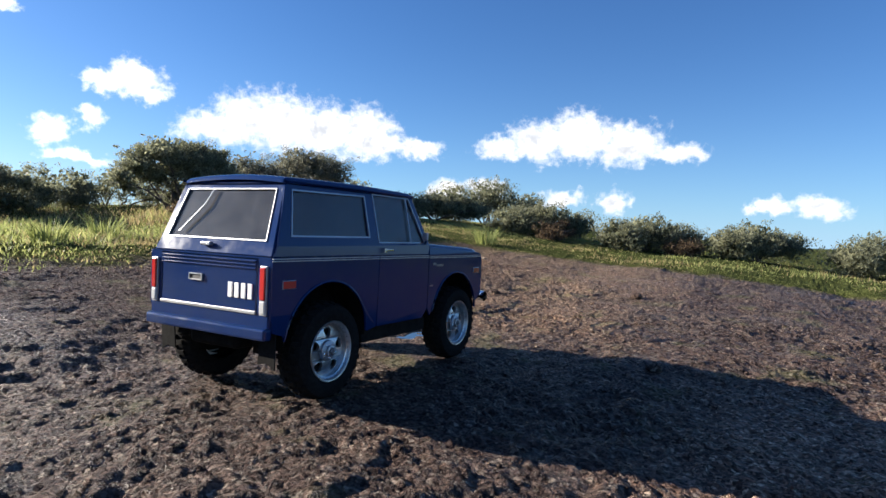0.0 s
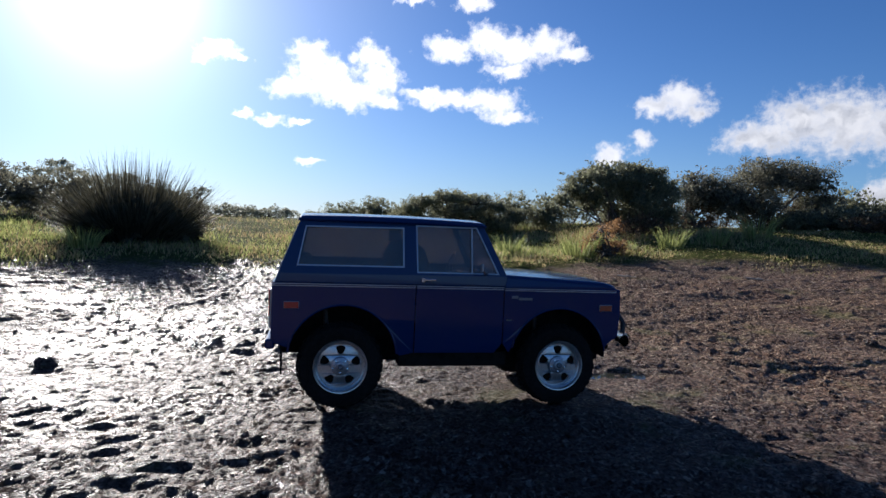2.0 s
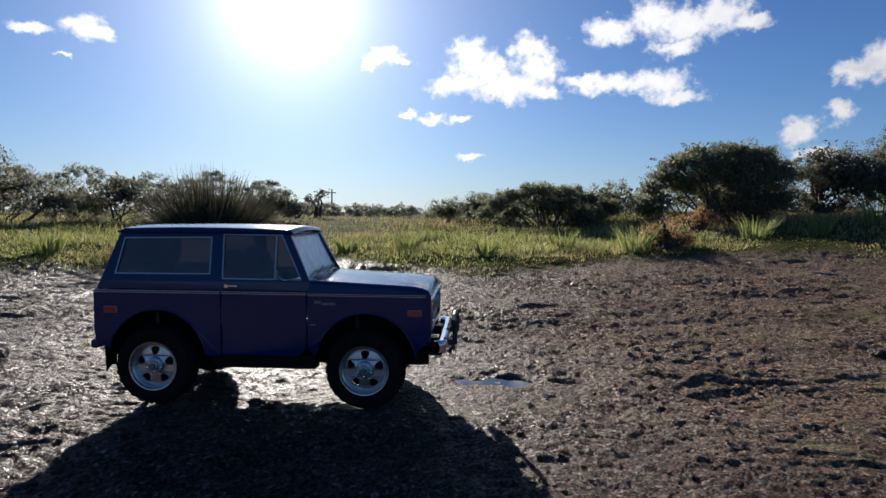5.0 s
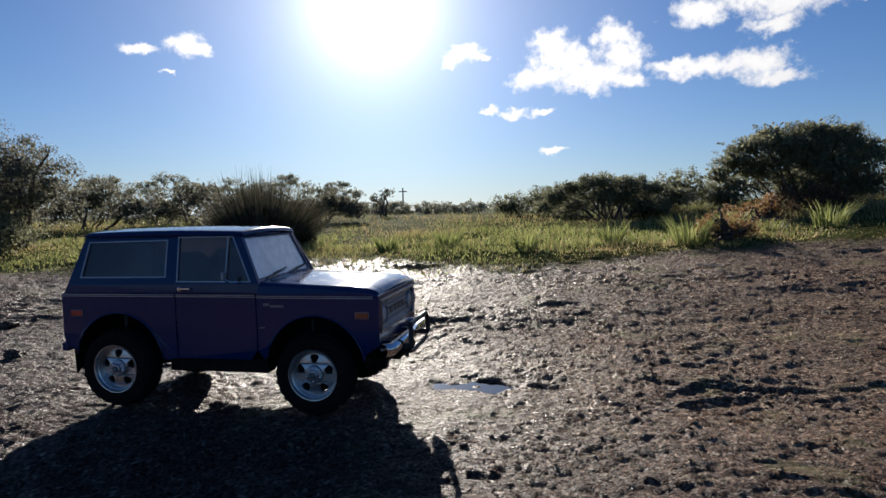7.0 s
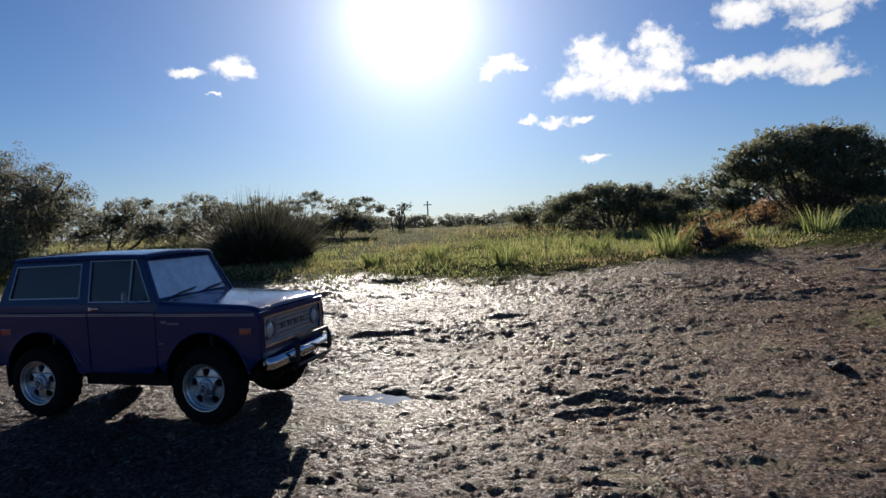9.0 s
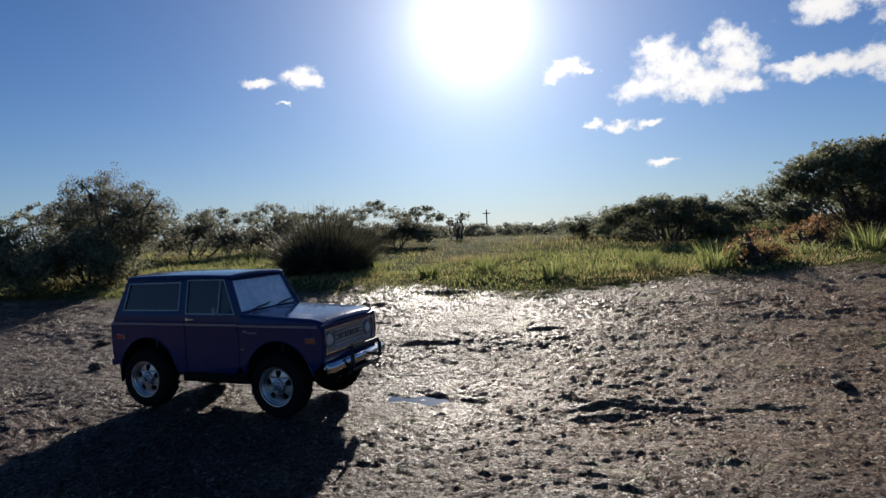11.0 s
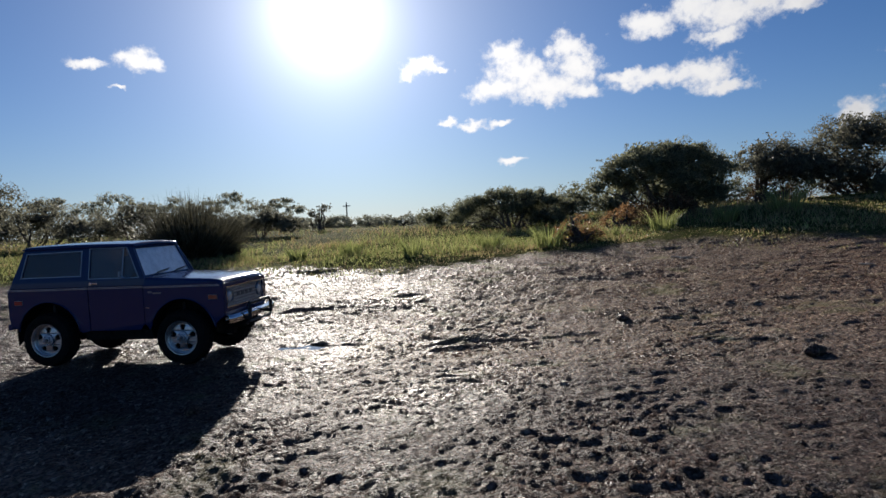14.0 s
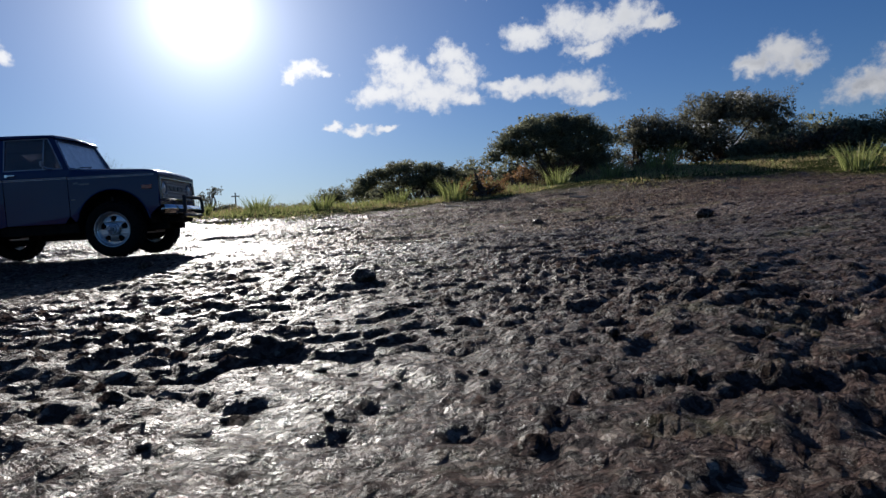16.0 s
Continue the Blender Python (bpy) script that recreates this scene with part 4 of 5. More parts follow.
RY = np.concatenate([np.linspace(-0.65, -0.60, 6), np.linspace(-0.55, 0.55, 12), np.linspace(0.60, 0.65, 6)])


def roof_z(x, y):
    ex = np.clip(np.maximum(-0.40 - x, x - 1.45) / 0.062, 0, 1)
    ey = np.clip((np.abs(y) - 0.60) / 0.05, 0, 1)
    e = np.clip(np.sqrt(ex ** 2 + ey ** 2), 0, 1)
    return 1.985 - 0.035 * (y / 0.66) ** 2 - 0.02 * ((x - 0.5) / 1.0) ** 2 - 0.05 * (1 - np.sqrt(1 - e ** 2 * 0.999))


roof = part("roof", crowned(RX, RY, roof_z), PAINT_WET, label="blue roof beaded with rain", smooth=True)
v, f = sheet(RX, RY, lambda x, y: 0 * x + 1.885)
part("roof_lining", (v, f), BLACK, roof)
for s in (-1, 1):
    part("drip_rail", tube([(-0.46, s * 0.645, 1.905), (0.5, s * 0.655, 1.91), (1.50, s * 0.645, 1.905)], (0.012, 0.012, 0.012), 6), PAINT, roof, smooth=True)

# bonnet and scuttle
HX = np.concatenate([np.linspace(1.70, 2.75, 14), np.linspace(2.80, 3.045, 10)])
HY = np.concatenate([np.linspace(-0.744, -0.665, 7), np.linspace(-0.62, 0.62, 15), np.linspace(0.665, 0.744, 7)])


def hood_z(x, y):
    z = 1.392 - 0.055 * (x - 1.70) / 1.15 + 0.018 * (1 - (y / 0.7) ** 2)
    ey = np.clip((np.abs(y) - 0.665) / 0.079, 0, 1)
    ex = np.clip((x - 2.78) / 0.265, 0, 1)
    e = np.clip(np.sqrt(ex ** 2 + ey ** 2), 0, 1)
    seam = np.exp(-((np.abs(y) - 0.61) / 0.009) ** 2) * 0.012
    return z - 0.07 * (1 - np.sqrt(1 - e ** 2 * 0.999)) - seam


part("bonnet", crowned(HX, HY, hood_z), PAINT_WET, label="blue bonnet beaded with rain", smooth=True)
part("scuttle", [block((1.62, -0.74, 1.33), (1.745, 0.74, 1.385))], PAINT, bevel=0.02)
for i in range(9):
    part("scuttle_vent", block((1.70, -0.5 + i * 0.125, 1.386), (1.74, -0.42 + i * 0.125, 1.405)), BLACK)

# windscreen
glass_lo, glass_hi = (1.705, 1.40), (1.485, 1.895)
to3 = lambda u, v: (glass_lo[0] + (glass_hi[0] - glass_lo[0]) * v, u * (0.70 - 0.085 * v), glass_lo[1] + (glass_hi[1] - glass_lo[1]) * v)
screen = part("windscreen_frame", plate([(-1.03, -0.03), (-1.03, 1.02), (1.03, 1.02), (1.03, -0.03)], [[(-0.93, 0.05), (-0.92, 0.93), (0.92, 0.93), (0.93, 0.05)]], to3, (-0.04, 0, -0.015)), PAINT, bevel=0.006)
part("windscreen_pane", plate([(-0.935, 0.045), (-0.925, 0.935), (0.925, 0.935), (0.935, 0.045)], [], lambda u, v: np.array(to3(u, v)) + np.array((-0.018, 0, -0.008)), (-0.004, 0, -0.002)), FILMED, screen, "windscreen glass with a pale film for dust and reflected sky")
for y0 in (-0.46, 0.10):
    a, b = np.array(to3(y0 / 0.7, 0.03)) + (0.03, 0, 0.012), np.array(to3((y0 + 0.42) / 0.7, 0.10)) + (0.022, 0, 0.012)
    w = part("wiper", tube([a, (a + b) / 2 + (0.012, 0, 0.012), b], (0.008, 0.009, 0.006), 6), BLACK, smooth=True)
    part("wiper_blade", tube([a + (b - a) * 0.25 + (-0.008, 0, 0.012), a + (b - a) * 1.12 + (-0.012, 0, 0.018)], (0.009, 0.009), 6), BLACK, w)

# front: silver grille panel with bars and round lamps
front = part("front_panel", plate([(-0.745, 0.80), (-0.75, 1.26), (0.75, 1.26), (0.745, 0.80)], [[(-0.66, 0.875), (-0.67, 1.185), (0.67, 1.185), (0.66, 0.875)]], lambda u, v: (3.055, u, v), (-0.05, 0, 0)), PAINT, bevel=0.008)
grille = part("grille", plate([(-0.67, 0.868), (-0.68, 1.192), (0.68, 1.192), (0.67, 0.868)], [], lambda u, v: (3.025, u, v), (-0.02, 0, 0)), GRILLE, None, "dull silver grille panel")
part("grille_surround", rim_of([(-0.655, 0.88), (-0.665, 1.18), (0.665, 1.18), (0.655, 0.88)], lambda u, v: (3.056, u, v), (1, 0, 0), 0.022, 0.012), CHROME, front, "bright grille surround")
for i in range(5):
    z = 0.925 + i * 0.052
    part("grille_bar", block((3.02, -0.40, z), (3.046, 0.40, z + 0.02)), GRILLE, grille, bevel=0.004)
part("grille_slot", block((3.018, -0.41, 0.905), (3.028, 0.41, 1.16)), GREY, grille, "grey mesh behind the grille bars")
for i in range(4):
    part("grille_lettering", block((3.044, -0.30 + i * 0.155, 1.015), (3.056, -0.22 + i * 0.155, 1.075)), DULL, grille, "plain dull bar")
for y in (-0.53, 0.53):
    prof = [(0.001, 0.0), (0.05, -0.004), (0.085, -0.022), (0.09, -0.03)]
    v, f = revolve(prof, (0, 0, 0), 28)
    v = np.stack([3.062 + v[:, 1], y + v[:, 0], 1.035 + v[:, 2]], 1)
    lampb = part("headlamp", (v, f), CLEAR, None, "round clear headlamp", smooth=True)
    v, f = revolve([(0.088, -0.035), (0.092, 0.004), (0.104, 0.006), (0.112, -0.006), (0.114, -0.035)], (0, 0, 0), 28)
    part("headlamp_ring", (np.stack([3.056 + v[:, 1], y + v[:, 0], 1.035 + v[:, 2]], 1), f), SATIN, lampb, smooth=True)

# bumpers
bar = [(3.11, y, 0.70) for y in (-0.80, -0.78)] + [(3.17, y, 0.70) for y in (-0.72, 0.0, 0.72)] + [(3.11, y, 0.70) for y in (0.78, 0.80)]
v, f = tube(bar, np.full(len(bar), 0.06), 10)
v[:, 2] = 0.70 + (v[:, 2] - 0.70) * 1.15
bumper = part("front_bumper", (v, f), CHROME, label="bright chrome bumper bar", smooth=True)
for y in (-0.36, 0.36):
    part("bumper_bracket", block((2.85, y - 0.04, 0.62), (3.15, y + 0.04, 0.72)), BLACK, bumper)
part("front_valance", block((3.00, -0.72, 0.70), (3.05, 0.72, 0.83)), PAINT, bevel=0.015)
guard = part("bull_bar", tube([(3.24, -0.40, 0.56), (3.30, -0.40, 0.66), (3.30, -0.40, 0.84), (3.28, -0.36, 0.895), (3.28, 0.36, 0.895), (3.30, 0.40, 0.84), (3.30, 0.40, 0.66), (3.24, 0.40, 0.56)], np.full(8, 0.029), 10), BLACK, label="black tubular guard loop", smooth=True)
part("guard_bracket", [block((3.16, y - 0.02, 0.64), (3.31, y + 0.02, 0.70)) for y in (-0.40, 0.40)] + [tube([(3.29, -0.4, 0.60), (3.29, 0.4, 0.60)], (0.02, 0.02), 8)], BLACK, guard)
part("skid_plate", [block((2.86, -0.35, 0.50), (3.16, 0.35, 0.58))], UNDER, bevel=0.03)

# rear: tailgate, glass hatch, lamps, bumper
rx = -0.695
tail = part("tailgate", plate([(-0.60, 0.80), (-0.60, 1.245), (0.60, 1.245), (0.60, 0.80)], [], lambda u, v: (rx, u, v), (0.03, 0, 0)), PAINT, bevel=0.008)
part("rear_corner", plate([(-0.75, 0.66), (-0.75, BELT), (0.75, BELT), (0.75, 0.66)], [[(-0.607, 0.793), (-0.607, 1.252), (0.607, 1.252), (0.607, 0.793)]], lambda u, v: (rx + 0.004, u, v), (0.03, 0, 0)), PAINT, bevel=0.006)
part("tailgate_crease", [block((rx - 0.012, -0.59, 1.165 + i * 0.03), (rx + 0.004, 0.59, 1.178 + i * 0.03)) for i in range(3)], PAINT, tail, "pressed ridge", bevel=0.004)
part("tailgate_moulding", block((rx - 0.012, -0.60, 0.80), (rx + 0.002, 0.60, 0.83)), GREY, tail, "brushed metal strip", bevel=0.005)
hd = part("tailgate_handle", block((rx - 0.006, 0.05, 1.035), (rx + 0.002, 0.21, 1.085)), BLACK, None, "bright lift handle in a dark recess", bevel=0.004)
part("handle_bezel", rim_of([(0.055, 1.04), (0.055, 1.08), (0.205, 1.08), (0.205, 1.04)], lambda u, v: (rx - 0.006, u, v), (-1, 0, 0), 0.01, 0.01), SATIN, hd)
for i in range(4):
    y = -0.30 - i * 0.078
    part("tailgate_lettering", block((rx - 0.010, y - 0.024, 0.92), (rx + 0.002, y + 0.024, 1.045)), WHITE, tail, "plain white upright bar", bevel=0.003)
for s in (-1, 1):
    tl = part("tail_lamp", block((rx - 0.014, s * 0.648, 0.80), (rx + 0.008, s * 0.726, 1.20)), SATIN, label="upright tail lamp in a bright bezel", bevel=0.006)
    part("red_lens", block((rx - 0.026, s * 0.658, 0.925), (rx - 0.004, s * 0.716, 1.186)), RED, tl, "red lens", bevel=0.008)
    part("reversing_lens", block((rx - 0.024, s * 0.658, 0.815), (rx - 0.004, s * 0.716, 0.915)), CLEAR, tl, "clear lens", bevel=0.008)
part("rear_bumper", [block((rx - 0.05, -0.755, 0.60), (rx + 0.04, 0.755, 0.70))], PAINT, bevel=0.022)
part("rear_valance", block((rx + 0.0, -0.74, 0.66), (rx + 0.05, 0.74, 0.80)), PAINT, bevel=0.01)
hatch_lo, hatch_hi = (-0.672, 1.275), (-0.435, 1.905)
to4 = lambda u, v: (hatch_lo[0] + (hatch_hi[0] - hatch_lo[0]) * v, u * (0.735 - 0.11 * v), hatch_lo[1] + (hatch_hi[1] - hatch_lo[1]) * v)
win = [(-0.87, 0.20), (-0.87, 0.88), (0.87, 0.88), (0.87, 0.20)]
hatch = part("rear_hatch", plate([(-1.0, 0.0), (-1.0, 1.0), (1.0, 1.0), (1.0, 0.0)], [win], to4, (0.03, 0, -0.01)), PAINT, bevel=0.006)
part("hatch_glass", plate(win, [], lambda u, v: np.array(to4(u, v)) + np.array((0.012, 0, 0)), (0.004, 0, 0)), GLASS, hatch, "dusty rear glass")
part("hatch_frame", rim_of(win, to4, (-1, 0, 0.35), 0.013, 0.008), GREY, hatch, "grey metal window frame")
part("hatch_latch", block((hatch_lo[0] - 0.022, -0.02, 1.335), (hatch_lo[0] + 0.02, 0.10, 1.365)), SATIN, hatch, bevel=0.006)
a, b = np.array(to4(0.45, 0.80)), np.array(to4(0.62, 0.28))
part("rear_wiper", tube([np.array(to4(0.30, 0.88)) + (-0.02, 0, 0), np.array(to4(0.36, 0.66)) + (-0.025, 0, 0), np.array(to4(0.66, 0.27)) + (-0.02, 0, 0)], (0.007, 0.008, 0.006), 6), SATIN, hatch, smooth=True)

# cabin floor, seats' dark well and running gear
part("cabin_floor", [block((-0.62, -0.38, 0.86), (0.61, 0.38, 0.90)), block((0.61, -0.70, 0.86), (1.66, 0.70, 0.90))], BLACK)
for y in (-0.36, 0.36):
    seat = part("front_seat", [block((0.78, y - 0.24, 0.98), (1.30, y + 0.24, 1.16))], BLACK, None, "black moulded seat", bevel=0.05)
    part("seat_back", tube([(0.84, y, 1.10), (0.76, y, 1.35), (0.70, y, 1.58), (0.685, y, 1.70)], (0.17, 0.22, 0.2, 0.1), 12), BLACK, seat, smooth=True)
bench = part("rear_bench", [block((-0.35, -0.38, 0.98), (0.15, 0.38, 1.14))], BLACK, None, "black rear bench", bevel=0.05)
part("bench_back", [block((-0.45, -0.38, 1.10), (-0.32, 0.38, 1.52))], BLACK, bench, bevel=0.05)
part("steering_wheel", tube([(1.36 + 0.05 * math.cos(t), 0.36 + 0.19 * math.sin(t), 1.40 + 0.17 * math.cos(t)) for t in np.linspace(0, 2 * math.pi, 25)], np.full(25, 0.014), 6), BLACK, smooth=True)
part("dashboard", [block((1.42, -0.68, 1.20), (1.66, 0.68, 1.37))], BLACK, bevel=0.03)
part("chassis_rail", [block((-0.4, -0.38, 0.4), (3.0, -0.26, 0.6))], UNDER, bevel=0.01)
part("chassis_rail", [block((-0.4, 0.26, 0.4), (3.0, 0.38, 0.6))], UNDER, bevel=0.01)
part("floor_pan", [block((-0.66, -0.38, 0.62), (3.0, 0.38, 0.68))], UNDER)
part("gearbox", [block((0.9, -0.2, 0.30), (1.55, 0.2, 0.62))], UNDER, bevel=0.05)
part("fuel_tank", [block((-0.62, -0.3, 0.46), (-0.3, 0.3, 0.64))], UNDER, bevel=0.04)
part("propeller_shaft", tube([(0.05, 0.0, 0.45), (1.1, 0.0, 0.52), (2.3, 0.1, 0.45)], (0.03, 0.035, 0.03), 8), UNDER, smooth=True)
for cx in (0.0, 2.34):
    ax = part("axle", tube([(cx, -0.70, 0.43), (cx, -0.2, 0.43), (cx, 0.2, 0.43), (cx, 0.70, 0.43)], (0.05, 0.055, 0.055, 0.05), 10), UNDER, smooth=True)
    v, f = revolve([(0.01, -0.13), (0.09, -0.11), (0.14, -0.03), (0.14, 0.03), (0.09, 0.11), (0.01, 0.13)], (cx, 0.08 if cx else 0.0, 0.43), 14)
    part("differential", (v, f), UNDER, ax, smooth=True)
    for s in (-1, 1):
        part("shock_absorber", tube([(cx - 0.12, s * 0.44, 0.44), (cx - 0.16, s * 0.40, 0.95)], (0.035, 0.03), 8), BLACK, ax, smooth=True)
for s in (-1, 1):
    part("mud_flap", plate([(0, 0.03), (0.02, 0.34), (0.2, 0.34), (0.19, 0.0), (0.1, 0.05)], [], lambda u, v, s=s: (-0.60 + 0.03 * (0.34 - v), s * (0.53 + u), 0.34 + v), (0.012, 0, 0)), RUBBER, label="hanging rubber mud flap")


def wheel(x, s):
    """Knobbly tyre on a polished five-slot rim."""
    hub = new("wheel")
    hub.parent = car
    hub.location = (x, s * 0.69, 0.43)
    R, w = 0.44, 0.135
    prof = [(0.255, -w + 0.02), (0.30, -w - 0.003), (0.36, -w - 0.006), (0.405, -w + 0.012), (R - 0.022, -w + 0.05), (R - 0.018, 0.0), (R - 0.022, w - 0.05), (0.405, w - 0.012), (0.36, w + 0.006), (0.30, w + 0.003), (0.255, w - 0.02)]
    part("tyre", revolve(prof, (0, 0, 0), 56), RUBBER, hub, "black knobbly tyre caked with mud", smooth=True)
    lugs = []
    n = 26
    for i in range(n):
        for y0, y1, o in ((-w, -0.045, 0.0), (-0.04, 0.04, 0.5), (0.045, w, 0.0)):
            a = 2 * math.pi * (i + o) / n
            h = 0.058
            q = []
            for yy in (y0, y1):
                outer = R if abs(yy) < w - 0.01 else R - 0.03
                for da, rr in ((-h, R - 0.03), (h, R - 0.03), (h * 0.75, outer), (-h * 0.75, outer)):
                    q.append(((rr) * math.cos(a + da + 0.25 * yy), yy, rr * math.sin(a + da + 0.25 * yy)))
            lugs.append((np.array(q), np.array([[0, 1, 2, 3], [7, 6, 5, 4], [0, 4, 5, 1], [1, 5, 6, 2], [2, 6, 7, 3], [3, 7, 4, 0]])))
    part("tread", lugs, RUBBER, hub)
    o = s
    ring = [(0.225, o * 0.02), (0.232, o * 0.10), (0.262, o * 0.118), (0.272, o * 0.128), (0.268, o * 0.136), (0.258, o * 0.134), (0.246, o * 0.11), (0.238, o * 0.06), (0.232, o * 0.055)]
    part("rim", revolve(ring, (0, 0, 0), 48), ALLOY, hub, "polished chrome slot rim", smooth=True)
    holes = []
    for i in range(5):
        a = 2 * math.pi * i / 5 + 0.3
        h = []
        for t in range(12):
            p = 2 * math.pi * t / 12
            rr, tt = 0.163 + 0.046 * math.cos(p), a + (0.31 + 0.06 * math.cos(p)) * math.sin(p) * (1 + 0.2 * math.cos(2 * p))
            h.append((rr * math.cos(tt), rr * math.sin(tt)))
        holes.append(h)
    disc = [(0.235 * math.cos(2 * math.pi * t / 40), 0.235 * math.sin(2 * math.pi * t / 40)) for t in range(40)]
    dish = lambda u, v: (u, o * (0.055 + 0.035 * (1 - (math.hypot(u, v) / 0.235) ** 2)), v)
    part("rim_face", plate(disc, holes, dish, (0, -o * 0.03, 0)), ALLOY, hub, "bright alloy face with five slots", bevel=0.004)
    part("brake_drum", revolve([(0.001, o * 0.03), (0.20, o * 0.03), (0.21, -o * 0.05)], (0, 0, 0), 24), UNDER, hub, smooth=True)
    cap = [(0.096, o * 0.07), (0.092, o * 0.098), (0.08, o * 0.105), (0.06, o * 0.103), (0.052, o * 0.108), (0.05, o * 0.128), (0.034, o * 0.132), (0.03, o * 0.118), (0.001, o * 0.116)]
    part("hub_cap", revolve(cap, (0, 0, 0), 28), SATIN, hub, "dull bright hub with a dark centre", smooth=True)
    part("hub_nut", revolve([(0.026, o * 0.112), (0.026, o * 0.14), (0.018, o * 0.146), (0.001, o * 0.146)], (0, 0, 0), 6), DULL, hub)
    studs = []
    for i in range(30):
        a = 2 * math.pi * i / 30
        studs.append(revolve([(0.007, o * 0.10), (0.007, o * 0.116), (0.001, o * 0.118)], (0.246 * math.cos(a), 0, 0.246 * math.sin(a)), 5))
    tagged(part("bead_ring_studs", studs, SATIN, hub), kind="stuff")
    for i in range(5):
        a = 2 * math.pi * (i + 0.5) / 5 + 0.3
        v, f = revolve([(0.01, o * 0.09), (0.01, o * 0.114), (0.001, o * 0.117)], (0.078 * math.cos(a), 0, 0.066 * math.sin(a)), 6)
        part("wheel_nut", (v, f), CHROME, hub)
    return hub


for x in (0.0, 2.34):
    for s in (-1, 1):
        wheel(x, s)


# ---- small things on the ground ----
WATER = plain("water", (0.012, 0.012, 0.012), 0.03, 0, 3, 0.2)
WATER.node_tree.nodes["Principled BSDF"].inputs["Specular IOR Level"].default_value = 0.6
for px, py, rx, ry, skew in POOLS:
    n = 48
    rim = []
    for i in range(n):
        a = 2 * math.pi * i / n
        r = 1.25 + 0.1 * math.sin(3 * a + 1)
        x, y = 1.27 * rx * r * math.cos(a), 1.37 * ry * r * math.sin(a)
        rim.append((x, y - skew * x, 0.0))
    pool = mesh_np("puddle", rim + [(p[0] * 0.9, p[1] * 0.9, -0.05) for p in rim], [[i, (i + 1) % n, n + (i + 1) % n, n + i] for i in range(n)], WATER)
    bm = bmesh.new()
    bm.from_mesh(pool.data)
    bm.verts.ensure_lookup_table()
    bm.faces.new([bm.verts[i] for i in range(n)])
    bm.to_mesh(pool.data)
    bm.free()
    pool.location = (px, py, float(lie(px, py)) - 0.072)
    tagged(pool, "shallow puddle of still water lying in the mud", "puddle")

# green clumps that stand above the grass, and dead stalks among it
for i, (x, y, s) in enumerate([(8.6, 11.6, 1.0), (9.8, 12.4, 0.9), (3.8, 10.6, 0.7), (1.2, 11.8, 0.8), (-0.6, 11.0, 0.6), (6.4, 12.6, 0.8), (12.8, 12.8, 0.9), (17.6, 14.2, 1.2), (15.2, 13.4, 0.8), (-6.2, 9.6, 0.7), (-9.2, 9.2, 0.8), (20.8, 7.0, 1.0)]):
    tuft("grass_clump", x, y + 0.8, 150, 0.95 * s, 0.03, 0.5, 200 + i, GRASS, 0.45 * s, "tall bright green clump of broad grass", droop=0.5, group="green grass clumps")
STALK = make_leaf("dead_stalk", (0.2, 0.11, 0.05), (0.42, 0.25, 0.12))
for i, (x, y, s) in enumerate([(9.6, 12.8, 1.0), (11.6, 16.2, 1.0)]):
    shrub("dry_shrub", x, y, [(-0.3 * s, 0, 0.35 * s, 0.5 * s, 0.4, 0.4 * s), (0.2 * s, 0, 0.6 * s, 0.45 * s, 0.4, 0.5 * s), (0.55 * s, 0, 0.3 * s, 0.4 * s, 0.4, 0.35 * s)],
          230 + i, "rust-brown dead shrub of fine twigs and withered leaves", "shrub", STALK, clumps=60, per=45, leaf=0.07, spread=0.1, stems=24, bare=0.03, group="dead shrubs")


def clods():
    """Loose crumbs of mud and small stones."""
    rng = np.random.default_rng(17)
    bm = bmesh.new()
    bmesh.ops.create_icosphere(bm, subdivisions=1, radius=1)
    v0 = np.array([v.co[:] for v in bm.verts])
    f0 = np.array([[v.index for v in f.verts] for f in bm.faces])
    bm.free()
    n = 4500
    x, y = rng.uniform(-6, 14, n), rng.uniform(-8.5, 7.5, n)
    keep = ~((np.abs(x - 1.2) < 2.4) & (np.abs(y) < 1.2)) & (np.hypot(x - 4.05, y - 0.5) > 0.7)
    x, y = x[keep], y[keep]
    n = len(x)
    s = 0.01 + 0.022 * rng.uniform(0, 1, n) ** 3
    z = height(x, y)
    v = v0[None] * rng.uniform(0.7, 1.25, (n, len(v0), 1)) * (s[:, None] * rng.uniform(0.6, 1.5, (n, 3)) * np.array([1.2, 1.2, 0.55]))[:, None] + np.stack([x, y, z + s * 0.1], 1)[:, None]
    f = f0[None] + (np.arange(n) * len(v0))[:, None, None]
    ob = mesh_np("clods", v.reshape(-1, 3), f.reshape(-1, 3), MUD)
    tagged(ob, "loose crumbs of mud and small stones", "clods", kind="stuff")


clods()
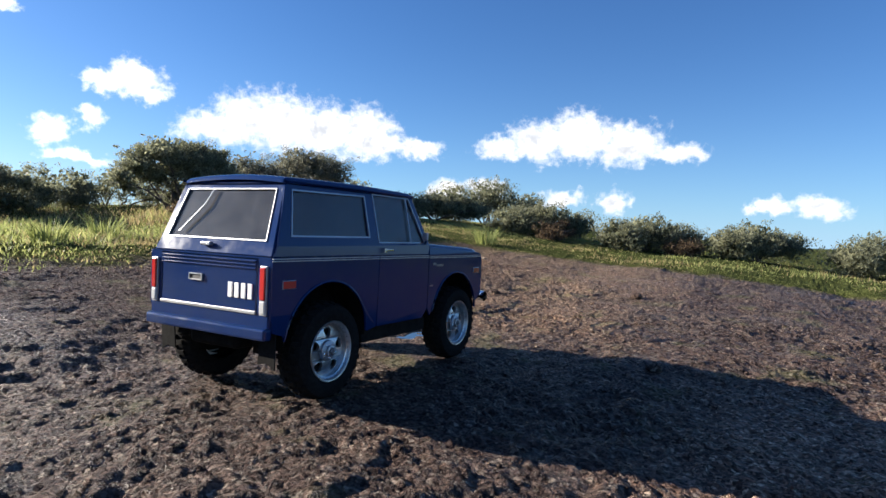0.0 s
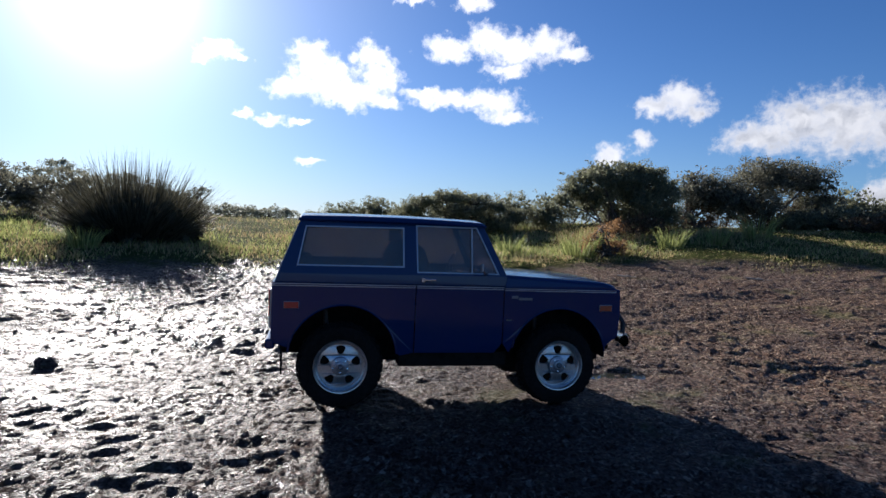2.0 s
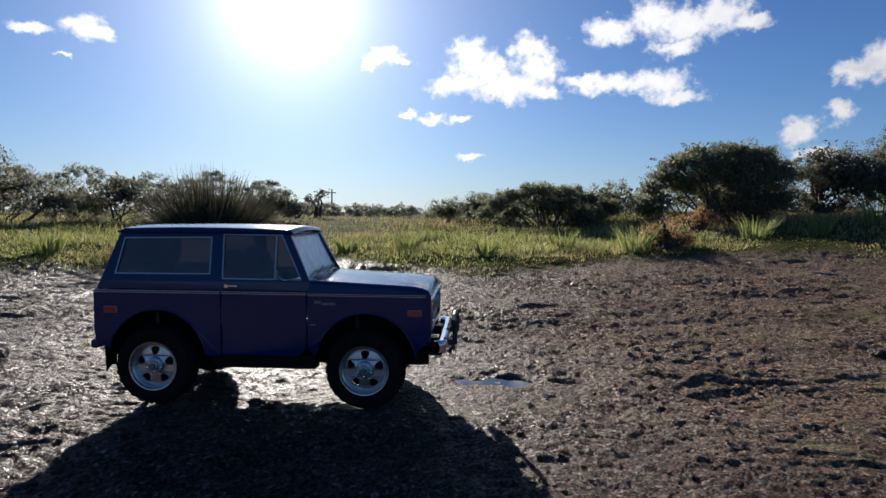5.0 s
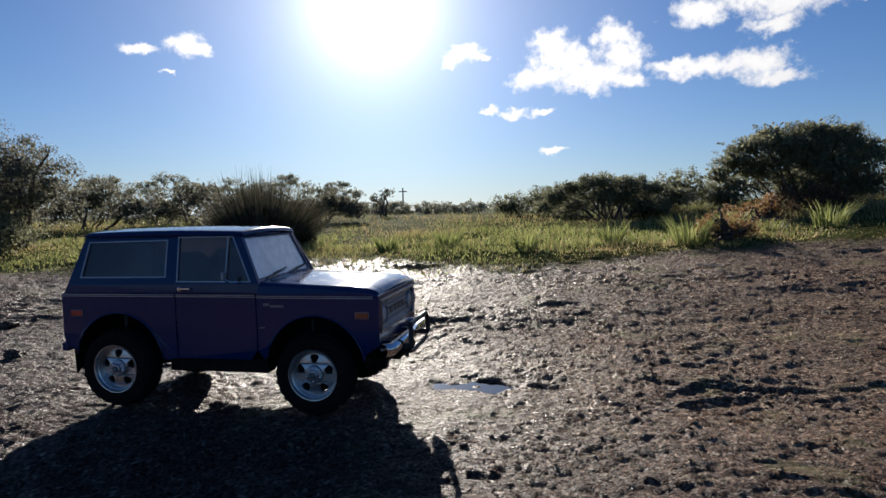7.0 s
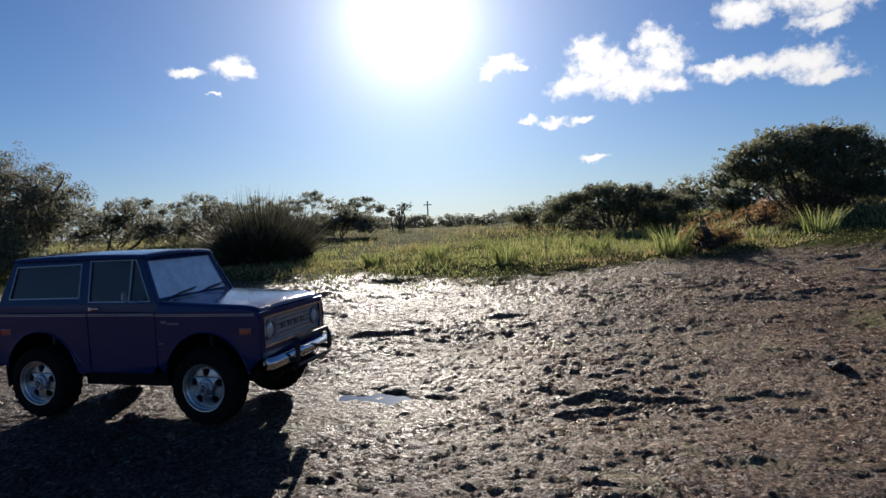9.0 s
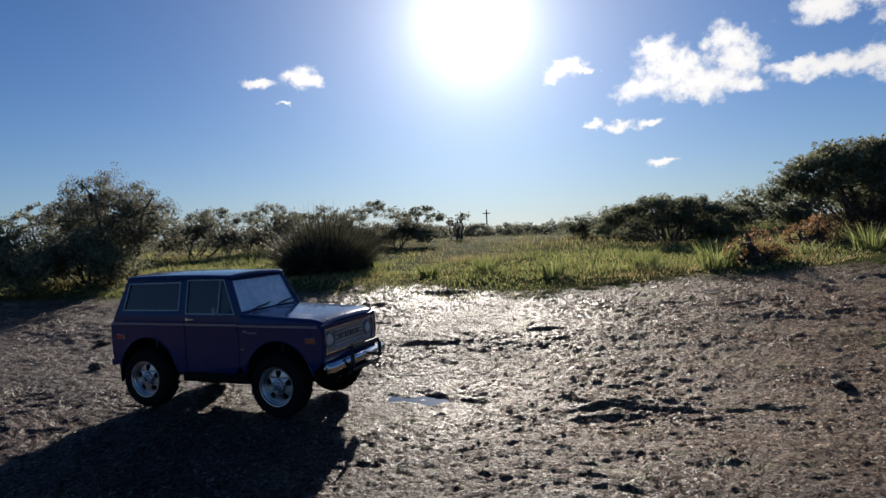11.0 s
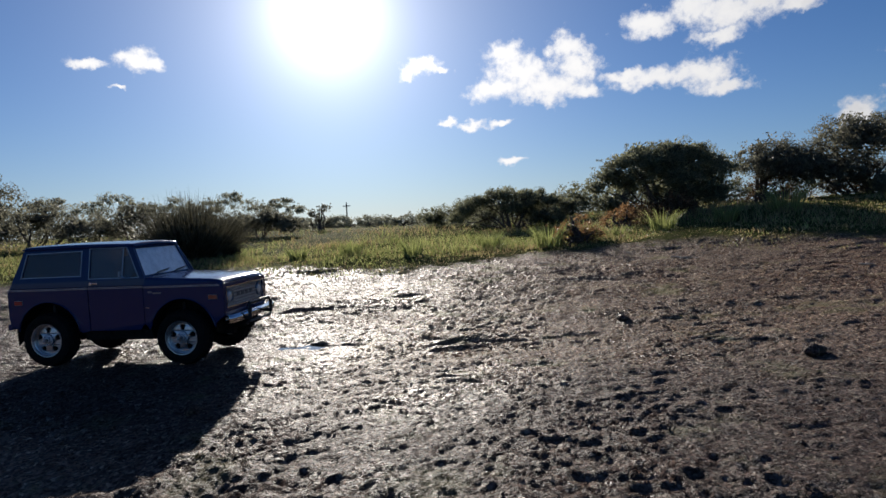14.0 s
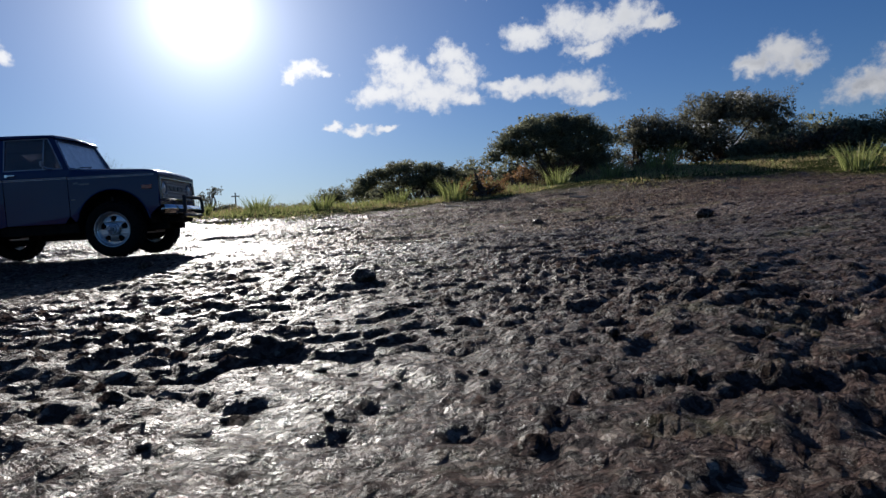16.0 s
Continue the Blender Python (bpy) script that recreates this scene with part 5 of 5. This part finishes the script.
# single larger lumps
for i, (x, y, r) in enumerate([(-3.4, 1.1, 0.13), (3.7, -2.9, 0.1), (-5.5, 3.0, 0.16), (9.5, 2.0, 0.12), (11.5, -1.0, 0.14), (6.5, -5.5, 0.1)]):
    rng = np.random.default_rng(300 + i)
    bm = bmesh.new()
    bmesh.ops.create_icosphere(bm, subdivisions=3, radius=r)
    for v in bm.verts:
        v.co *= 1 + 0.35 * noise.noise(v.co * (2.2 / r) * 0.5 + Vector((i * 7, 0, 0))) + 0.12 * noise.noise(v.co * (6 / r) * 0.5)
        v.co.z *= 0.7
    me = bpy.data.meshes.new("stone")
    bm.to_mesh(me)
    bm.free()
    me.materials.append(MUD)
    ob = new("stone", me)
    ob.location = (x, y, float(height(np.array([x]), np.array([y]))[0]) + r * 0.25)
    tagged(ob, "rough mud-coloured lump of stone lying on the mud", "stone", "loose stones")

# pale dead sticks lying on the mud near the grass
WOOD = plain("dead_wood", (0.42, 0.36, 0.28), 0.8, 0, 40, 0.25, 0.004)
for i, (x, y, turn, length) in enumerate([(12.2, 8.2, -0.35, 0.75), (8.3, 8.6, 0.1, 0.6), (15.4, 5.2, 0.5, 0.5)]):
    pts = [(length * (k / 5 - 0.5), 0.05 * math.sin(2.1 * k + i), 0.012 * math.sin(3.0 * k)) for k in range(6)]
    twig = [pts[2], (pts[2][0] + 0.12, 0.11, 0.03), (pts[2][0] + 0.26, 0.17, 0.02)]
    v, f = joined([tube(pts, (0.022, 0.021, 0.019, 0.016, 0.012, 0.006), 7), tube(twig, (0.012, 0.009, 0.004), 6)])
    ob = mesh_np("stick", v, f, WOOD, None, True)
    ob.location = (x, y, float(height(np.array([x]), np.array([y]))[0]) + 0.03)
    ob.rotation_euler = (0.03, 0.05, turn)
    tagged(ob, "pale dead stick with a side twig lying on the mud", "stick", "fallen sticks")

# a timber utility pole far off on the skyline
pole = new("utility_pole")
pole.location = (-12.4, 58.0, float(lie(-12.4, 58.0)) - 0.1)
v, f = tube([(0, 0, 0), (0, 0, 2.9)], (0.09, 0.07), 8)
mesh_np("post", v, f, BARK, pole, True)
v, f = block((-0.45, -0.05, 2.45), (0.45, 0.05, 2.55))
mesh_np("crossarm", v, f, BARK, pole)
tagged(pole, "distant timber utility pole with a crossarm", "utility pole")
